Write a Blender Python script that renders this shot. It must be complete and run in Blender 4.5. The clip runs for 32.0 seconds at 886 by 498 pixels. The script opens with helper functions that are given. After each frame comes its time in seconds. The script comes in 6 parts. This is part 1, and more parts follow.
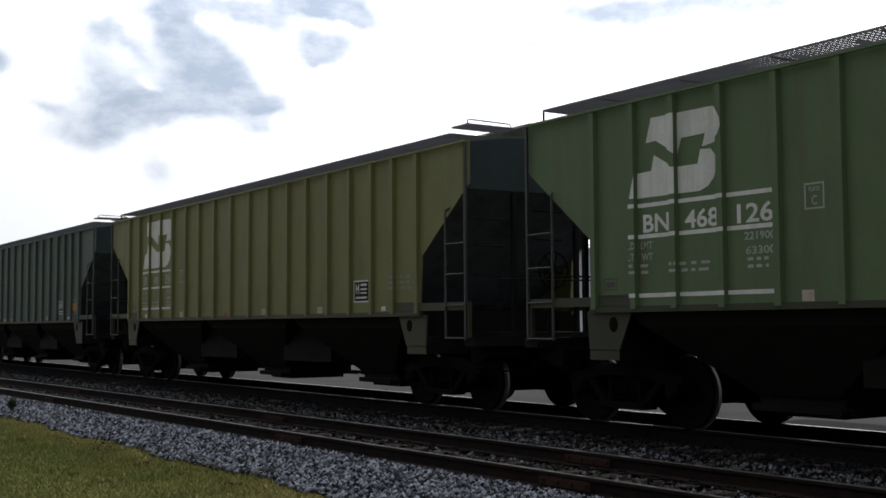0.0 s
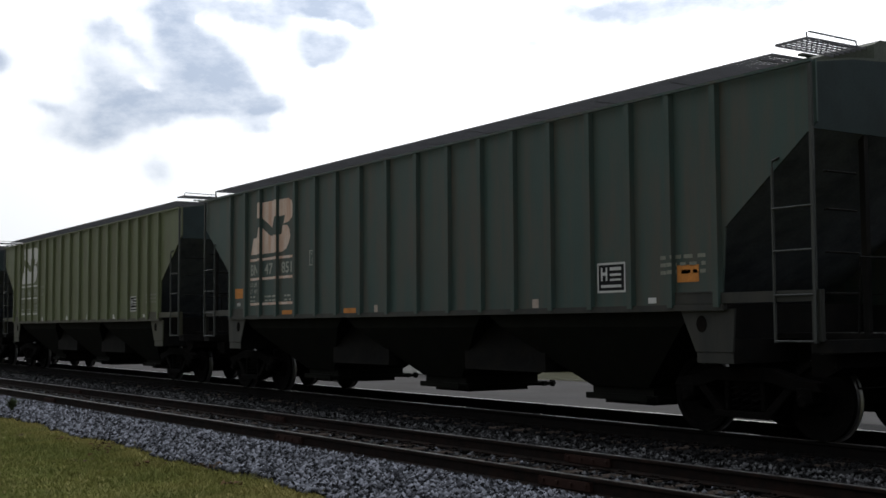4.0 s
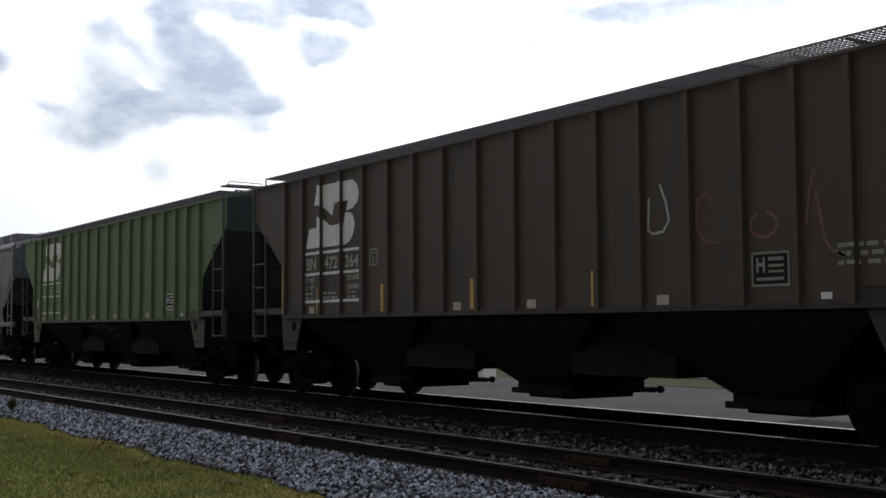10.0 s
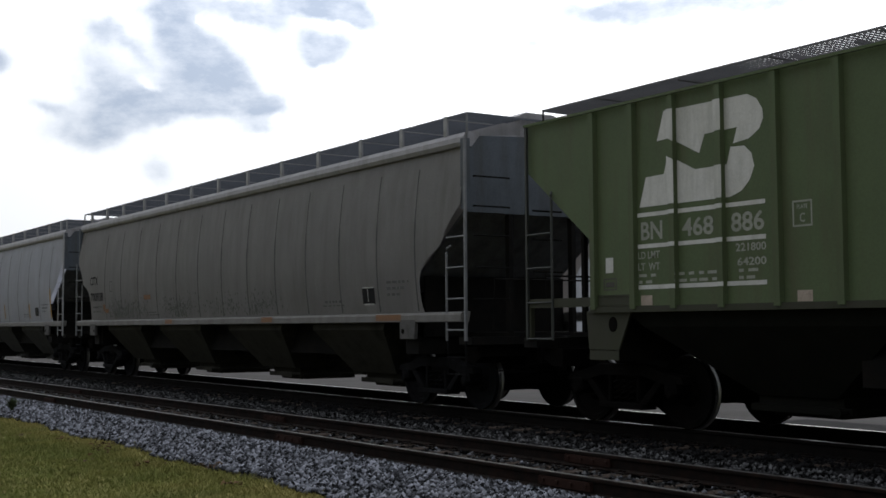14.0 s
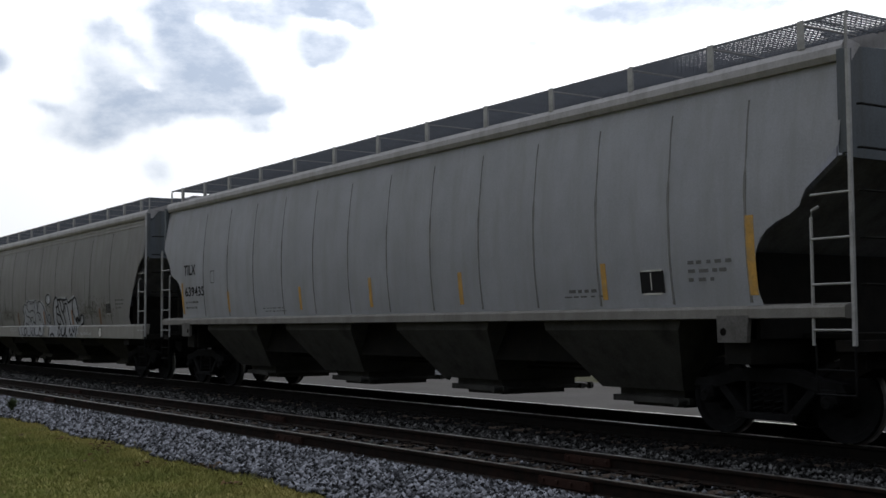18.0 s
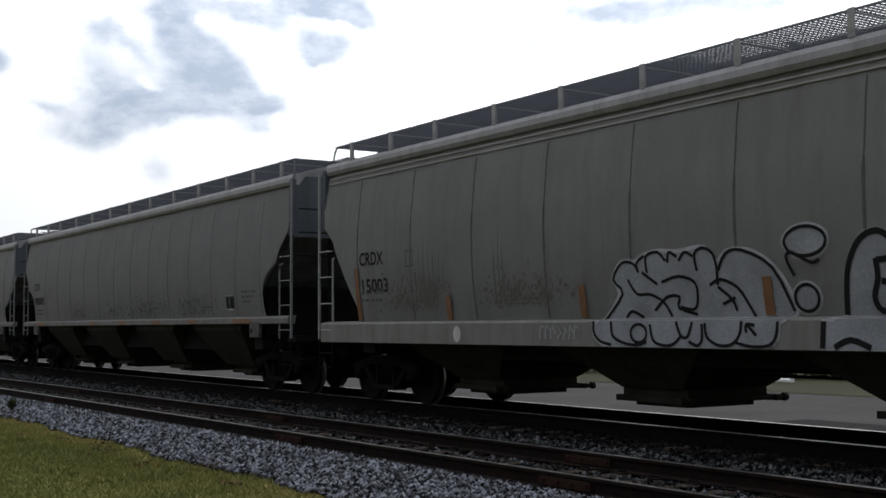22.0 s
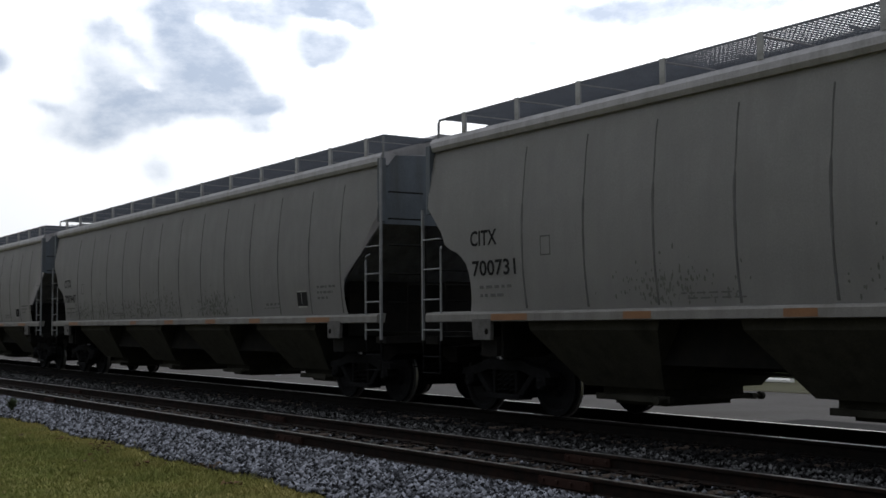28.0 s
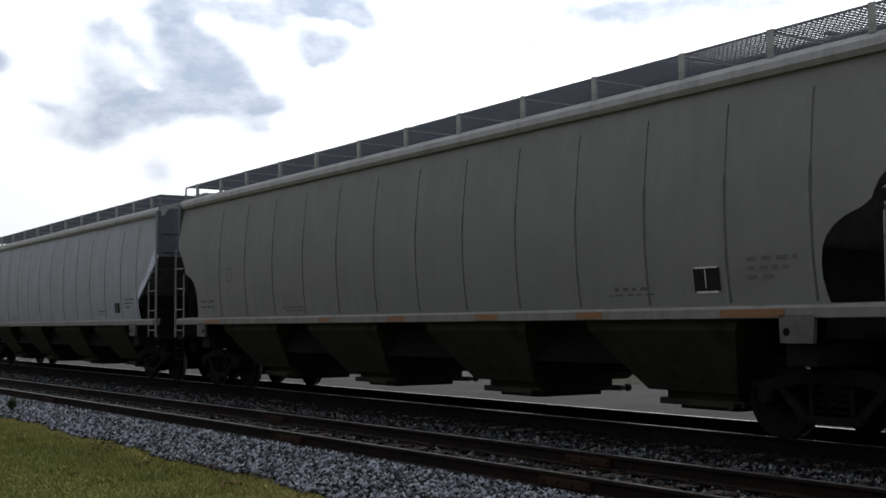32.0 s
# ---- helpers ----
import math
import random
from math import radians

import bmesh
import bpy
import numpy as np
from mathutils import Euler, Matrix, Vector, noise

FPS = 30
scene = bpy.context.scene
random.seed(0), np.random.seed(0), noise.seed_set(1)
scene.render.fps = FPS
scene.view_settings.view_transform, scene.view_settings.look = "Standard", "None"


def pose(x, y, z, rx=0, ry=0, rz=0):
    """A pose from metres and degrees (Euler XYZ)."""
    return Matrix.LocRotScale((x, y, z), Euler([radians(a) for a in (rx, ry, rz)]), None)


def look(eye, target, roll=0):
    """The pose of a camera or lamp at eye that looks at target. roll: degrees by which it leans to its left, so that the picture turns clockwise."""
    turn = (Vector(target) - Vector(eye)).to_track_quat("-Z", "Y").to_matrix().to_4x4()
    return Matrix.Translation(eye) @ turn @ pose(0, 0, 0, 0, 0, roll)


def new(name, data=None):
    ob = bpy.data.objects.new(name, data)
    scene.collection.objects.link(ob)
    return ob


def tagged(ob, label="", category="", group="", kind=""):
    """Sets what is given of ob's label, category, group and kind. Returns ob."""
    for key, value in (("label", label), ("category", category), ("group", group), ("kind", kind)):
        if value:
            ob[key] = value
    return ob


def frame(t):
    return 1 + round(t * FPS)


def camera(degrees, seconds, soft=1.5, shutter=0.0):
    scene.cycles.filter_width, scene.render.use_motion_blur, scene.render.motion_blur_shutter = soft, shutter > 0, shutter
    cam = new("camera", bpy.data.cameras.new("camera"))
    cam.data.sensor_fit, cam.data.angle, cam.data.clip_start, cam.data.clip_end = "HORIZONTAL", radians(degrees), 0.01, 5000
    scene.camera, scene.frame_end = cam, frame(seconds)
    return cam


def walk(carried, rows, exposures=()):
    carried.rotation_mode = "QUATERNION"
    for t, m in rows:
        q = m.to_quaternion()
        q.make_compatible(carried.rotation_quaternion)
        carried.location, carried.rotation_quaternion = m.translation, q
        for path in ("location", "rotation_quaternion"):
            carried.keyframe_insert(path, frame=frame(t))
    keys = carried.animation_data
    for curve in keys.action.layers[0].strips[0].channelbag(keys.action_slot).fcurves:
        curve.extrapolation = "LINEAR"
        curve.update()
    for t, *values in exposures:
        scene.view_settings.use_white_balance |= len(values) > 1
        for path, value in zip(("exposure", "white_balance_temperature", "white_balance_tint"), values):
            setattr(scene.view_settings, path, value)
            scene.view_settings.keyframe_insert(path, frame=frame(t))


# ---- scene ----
FORWARD = (-0.83318, 0.54940, 0.06365)
EYE = (0.0, 0.0, 1.315)
cam = camera(40.72, 32.0, soft=1.6)
CAM_POSE = look(EYE, (EYE[0] + FORWARD[0] * 20, EYE[1] + FORWARD[1] * 20, EYE[2] + FORWARD[2] * 20), roll=-0.37)
walk(cam, [(0.0, CAM_POSE), (32.0, CAM_POSE)], exposures=[(0.0, 0.0), (32.0, 0.0)])

# ---- world and sun ----
SUN_AZ = radians(-38)      # from +y towards -x
SUN_EL = radians(34)
SUN_DIR = Vector((math.sin(SUN_AZ) * math.cos(SUN_EL), math.cos(SUN_AZ) * math.cos(SUN_EL), math.sin(SUN_EL)))

world = bpy.data.worlds.new("sky")
scene.world = world
world.use_nodes = True
wn, wl = world.node_tree.nodes, world.node_tree.links
wn.clear()


def wnode(kind, **values):
    n = wn.new(kind)
    for key, value in values.items():
        n.inputs[key].default_value = value
    return n


def wmath(op, a, b=None):
    n = wn.new("ShaderNodeMath")
    n.operation = op
    for i, v in enumerate((a, b)):
        if v is None:
            continue
        if isinstance(v, (int, float)):
            n.inputs[i].default_value = v
        else:
            wl.new(v, n.inputs[i])
    return n.outputs[0]


def wdot(vec, const):
    n = wn.new("ShaderNodeVectorMath")
    n.operation = "DOT_PRODUCT"
    wl.new(vec, n.inputs[0])
    n.inputs[1].default_value = const
    return n.outputs["Value"]


def build_sky():
    out = wn.new("ShaderNodeOutputWorld")
    bg = wn.new("ShaderNodeBackground")
    wl.new(bg.outputs[0], out.inputs[0])
    sky = wn.new("ShaderNodeTexSky")
    sky.sky_type = "NISHITA"
    sky.sun_disc = False
    sky.sun_elevation = SUN_EL
    sky.sun_rotation = SUN_AZ
    sky.air_density, sky.dust_density = 1.0, 2.0
    tc = wn.new("ShaderNodeTexCoord")
    way = tc.outputs["Generated"]
    # bearing of the cloud bank: its own axes
    back = Vector(FORWARD).normalized()
    side = back.cross(Vector((0, 0, 1))).normalized()
    lift = side.cross(back)
    depth = wmath("MAXIMUM", wdot(way, back), 0.05)
    u = wmath("DIVIDE", wdot(way, side), depth)
    v = wmath("DIVIDE", wdot(way, lift), depth)
    warp = wnode("ShaderNodeTexNoise", Scale=16.0, Detail=7.0, Roughness=0.55)
    wl.new(way, warp.inputs["Vector"])
    sep = wn.new("ShaderNodeSeparateColor")
    wl.new(warp.outputs["Color"], sep.inputs[0])
    u = wmath("ADD", u, wmath("MULTIPLY", wmath("SUBTRACT", sep.outputs[0], 0.5), 0.050))
    v = wmath("ADD", v, wmath("MULTIPLY", wmath("SUBTRACT", sep.outputs[1], 0.5), 0.040))
    total = None
    # thin grey-blue clouds: centre, half length, half width, tilt in degrees, density (below nought: a bright gap)
    for cu, cv, ru, rv, tilt, dens in ((-0.217, 0.174, 0.0345, 0.0182, 50, 0.8), (-0.184, 0.143, 0.0345, 0.0215, 38, 0.95), (-0.144, 0.123, 0.0165, 0.0099, 0, 0.85), (-0.217, 0.126, 0.0469, 0.0143, 0, 0.8),
                                       (-0.265, 0.11, 0.0414, 0.016, -6, 0.75), (-0.316, 0.1, 0.0276, 0.0094, 10, 0.45), (-0.33, 0.123, 0.0152, 0.0066, 20, 0.4), (-0.29, 0.162, 0.0358, 0.0215, 75, 0.48),
                                       (-0.286, 0.185, 0.0234, 0.0099, 15, 0.4), (-0.257, 0.17, 0.0179, 0.005, 40, 0.35), (-0.25, 0.15, 0.0207, 0.0165, 0, 0.35), (-0.241, 0.142, 0.0099, 0.0039, 15, -0.5),
                                       (-0.206, 0.19, 0.003, 0.0025, 0, -0.6), (-0.272, 0.13, 0.0331, 0.0138, 0, 0.4), (-0.162, 0.195, 0.0303, 0.0094, 15, 0.9), (-0.217, 0.201, 0.0248, 0.0077, 0, 0.6),
                                       (-0.101, 0.205, 0.0386, 0.0088, 0, 1.3), (-0.071, 0.194, 0.0188, 0.0072, 20, 0.95), (-0.1, 0.171, 0.0254, 0.0116, 0, 1.1), (-0.106, 0.159, 0.011, 0.005, 0, 0.35),
                                       (-0.231, 0.071, 0.018, 0.0121, 0, 0.5), (-0.153, 0.102, 0.0138, 0.0044, 10, 0.45), (-0.367, 0.163, 0.0138, 0.0105, 0, 1.0), (-0.082, 0.136, 0.0165, 0.0036, 15, 0.25),
                                       (0.154, 0.199, 0.0634, 0.0105, 0, 1.0), (0.248, 0.205, 0.0441, 0.0077, 0, 0.75), (0.077, 0.171, 0.0132, 0.0055, 0, 0.6), (0.21, 0.176, 0.0303, 0.0036, 0, 0.2),
                                       (0.317, 0.206, 0.0331, 0.0044, 0, 0.45)):
        ct, st = math.cos(radians(tilt)), math.sin(radians(tilt))
        du, dv = wmath("SUBTRACT", u, cu), wmath("SUBTRACT", v, cv)
        along = wmath("SUBTRACT", wmath("MULTIPLY", du, ct / ru), wmath("MULTIPLY", dv, st / ru))
        across = wmath("ADD", wmath("MULTIPLY", du, st / rv), wmath("MULTIPLY", dv, ct / rv))
        d = wmath("ADD", wmath("MULTIPLY", along, along), wmath("MULTIPLY", across, across))
        puff = wmath("MULTIPLY", wmath("POWER", 2.71828, wmath("MULTIPLY", d, -0.75)), dens * 1.12)
        total = puff if total is None else wmath("ADD", total, puff)
    wisp = wnode("ShaderNodeTexNoise", Scale=30.0, Detail=8.0, Roughness=0.6)
    wl.new(way, wisp.inputs["Vector"])
    total = wmath("ADD", total, wmath("MULTIPLY", wmath("SUBTRACT", wisp.outputs["Fac"], 0.5), 0.5))
    soft_edge = wn.new("ShaderNodeMapRange")
    soft_edge.interpolation_type = "SMOOTHSTEP"
    wl.new(total, soft_edge.inputs["Value"])
    soft_edge.inputs["From Min"].default_value = 0.06
    soft_edge.inputs["From Max"].default_value = 1.0
    total = soft_edge.outputs[0]
    fleece = wnode("ShaderNodeTexNoise", Scale=20.0, Detail=9.0, Roughness=0.64)
    stretch = wn.new("ShaderNodeMapping")
    stretch.inputs["Scale"].default_value = (1.0, 1.0, 2.2)
    wl.new(way, stretch.inputs["Vector"])
    wl.new(stretch.outputs[0], fleece.inputs["Vector"])
    thin = wn.new("ShaderNodeMapRange")
    wl.new(fleece.outputs["Fac"], thin.inputs["Value"])
    thin.inputs["From Min"].default_value, thin.inputs["From Max"].default_value = 0.30, 0.66
    thin.inputs["To Min"].default_value, thin.inputs["To Max"].default_value = 0.55, 1.1
    total = wmath("MULTIPLY", total, thin.outputs[0])
    # the rest of the sky: broken cloud by noise
    far = wnode("ShaderNodeTexNoise", Scale=3.2, Detail=5.0, Roughness=0.55)
    wl.new(way, far.inputs["Vector"])
    ramp = wn.new("ShaderNodeMapRange")
    ramp.interpolation_type = "SMOOTHSTEP"
    wl.new(far.outputs["Fac"], ramp.inputs["Value"])
    ramp.inputs["From Min"].default_value = 0.5
    ramp.inputs["From Max"].default_value = 0.68
    ramp.inputs["To Max"].default_value = 0.7
    front = wn.new("ShaderNodeMapRange")
    wl.new(wdot(way, back), front.inputs["Value"])
    front.inputs["From Min"].default_value = 0.85
    front.inputs["From Max"].default_value = 0.6
    total = wmath("MAXIMUM", total, wmath("MULTIPLY", ramp.outputs[0], front.outputs[0]))
    # brighter towards the sun behind the cloud
    near_sun = wmath("POWER", wmath("MAXIMUM", wmath("ADD", wmath("MULTIPLY", wdot(way, SUN_DIR), 0.5), 0.5), 0.0), 3.0)
    up = wmath("MAXIMUM", wdot(way, (0, 0, 1)), 0.0)
    bright = wmath("ADD", wmath("MULTIPLY", near_sun, 1.5), wmath("MULTIPLY", wmath("ADD", wmath("MULTIPLY", up, 1.85), 0.14), SKY_BASE))
    white = wn.new("ShaderNodeMix")
    white.data_type = "RGBA"
    white.inputs["A"].default_value = (0.95, 0.98, 1.03, 1)
    white.inputs["B"].default_value = (0.36, 0.428, 0.545, 1)
    wl.new(total, white.inputs["Factor"])
    scaled = wn.new("ShaderNodeVectorMath")
    scaled.operation = "SCALE"
    wl.new(white.outputs["Result"], scaled.inputs[0])
    wl.new(bright, scaled.inputs["Scale"])
    dim = wn.new("ShaderNodeVectorMath")
    dim.operation = "SCALE"
    wl.new(sky.outputs[0], dim.inputs[0])
    dim.inputs["Scale"].default_value = 0.07
    mix = wn.new("ShaderNodeMix")
    mix.data_type = "RGBA"
    mix.inputs["Factor"].default_value = 0.86
    wl.new(dim.outputs[0], mix.inputs["A"])
    wl.new(scaled.outputs[0], mix.inputs["B"])
    wl.new(mix.outputs["Result"], bg.inputs["Color"])
    bg.inputs["Strength"].default_value = 1.0


SKY_BASE = 0.58
build_sky()
sun_data = bpy.data.lights.new("sun", "SUN")
sun_data.energy, sun_data.angle, sun_data.color = 0.7, radians(14), (1.0, 0.95, 0.86)
sun = new("sun", sun_data)
sun.matrix_world = look(SUN_DIR * 100, (0, 0, 0))


# ---- materials ----
def mat(name, base, rough=0.8, metal=0.0, var=0.25, scale=6.0, fine=60.0, bump=0.15, dirt=None, dirt_amount=0.0,
        streak=False, seed=0.0, island=False, coords="Object", dirt_low=0.45, spec=0.4, spread=(0.35, 1.75), power=1.0):
    m = bpy.data.materials.new(name)
    m.use_nodes = True
    n, l = m.node_tree.nodes, m.node_tree.links
    b = n["Principled BSDF"]
    b.inputs["Roughness"].default_value, b.inputs["Metallic"].default_value = rough, metal
    b.inputs["Specular IOR Level"].default_value = spec
    tc = n.new("ShaderNodeTexCoord")
    mp = n.new("ShaderNodeMapping")
    mp.inputs["Location"].default_value = (seed * 13.1, seed * 7.7, seed * 3.3)
    l.new(tc.outputs[coords], mp.inputs["Vector"])
    big = n.new("ShaderNodeTexNoise")
    big.inputs["Scale"].default_value, big.inputs["Detail"].default_value = scale, 5.0
    l.new(mp.outputs[0], big.inputs["Vector"])
    small = n.new("ShaderNodeTexNoise")
    small.inputs["Scale"].default_value, small.inputs["Detail"].default_value = fine, 3.0
    l.new(mp.outputs[0], small.inputs["Vector"])
    avg = n.new("ShaderNodeMath")
    avg.operation = "MULTIPLY_ADD"
    l.new(small.outputs["Fac"], avg.inputs[0])
    avg.inputs[1].default_value = 0.5
    half = n.new("ShaderNodeMath")
    half.operation = "MULTIPLY"
    l.new(big.outputs["Fac"], half.inputs[0])
    half.inputs[1].default_value = 0.5
    l.new(half.outputs[0], avg.inputs[2])
    ramp = n.new("ShaderNodeValToRGB")
    ramp.color_ramp.elements[0].position, ramp.color_ramp.elements[1].position = 0.32, 0.68
    ramp.color_ramp.elements[0].color = (*[c * (1 - var) for c in base], 1)
    ramp.color_ramp.elements[1].color = (*[min(c * (1 + var), 0.95) for c in base], 1)
    l.new(avg.outputs[0], ramp.inputs[0])
    colour = ramp.outputs[0]
    if island:
        geo = n.new("ShaderNodeNewGeometry")
        hsv = n.new("ShaderNodeHueSaturation")
        mr = n.new("ShaderNodeMapRange")
        few = n.new("ShaderNodeMath")
        few.operation = "POWER"
        few.inputs[1].default_value = power
        l.new(geo.outputs["Random Per Island"], few.inputs[0])
        l.new(few.outputs[0], mr.inputs["Value"])
        mr.inputs["To Min"].default_value, mr.inputs["To Max"].default_value = spread
        l.new(mr.outputs[0], hsv.inputs["Value"])
        l.new(colour, hsv.inputs["Color"])
        colour = hsv.outputs[0]
    if dirt:
        dn = n.new("ShaderNodeTexNoise")
        dn.inputs["Detail"].default_value = 6.0
        dn.inputs["Roughness"].default_value = 0.65
        dm = n.new("ShaderNodeMapping")
        dm.inputs["Scale"].default_value = (2.6, 2.6, 0.35) if streak else (1.0, 1.0, 1.0)
        dm.inputs["Location"].default_value = (seed * 5.1, 2.0, seed * 1.7)
        dn.inputs["Scale"].default_value = 1.4 if streak else scale * 0.7
        l.new(tc.outputs[coords], dm.inputs["Vector"])
        l.new(dm.outputs[0], dn.inputs["Vector"])
        dr = n.new("ShaderNodeMapRange")
        l.new(dn.outputs["Fac"], dr.inputs["Value"])
        dr.inputs["From Min"].default_value, dr.inputs["From Max"].default_value = dirt_low, dirt_low + 0.28
        dr.inputs["To Max"].default_value = dirt_amount
        mx = n.new("ShaderNodeMix")
        mx.data_type = "RGBA"
        mx.inputs["B"].default_value = (*dirt, 1)
        l.new(dr.outputs[0], mx.inputs["Factor"])
        l.new(colour, mx.inputs["A"])
        colour = mx.outputs["Result"]
    l.new(colour, b.inputs["Base Color"])
    if bump:
        bp = n.new("ShaderNodeBump")
        bp.inputs["Strength"].default_value, bp.inputs["Distance"].default_value = bump, 0.02
        l.new(avg.outputs[0], bp.inputs["Height"])
        l.new(bp.outputs[0], b.inputs["Normal"])
    return m


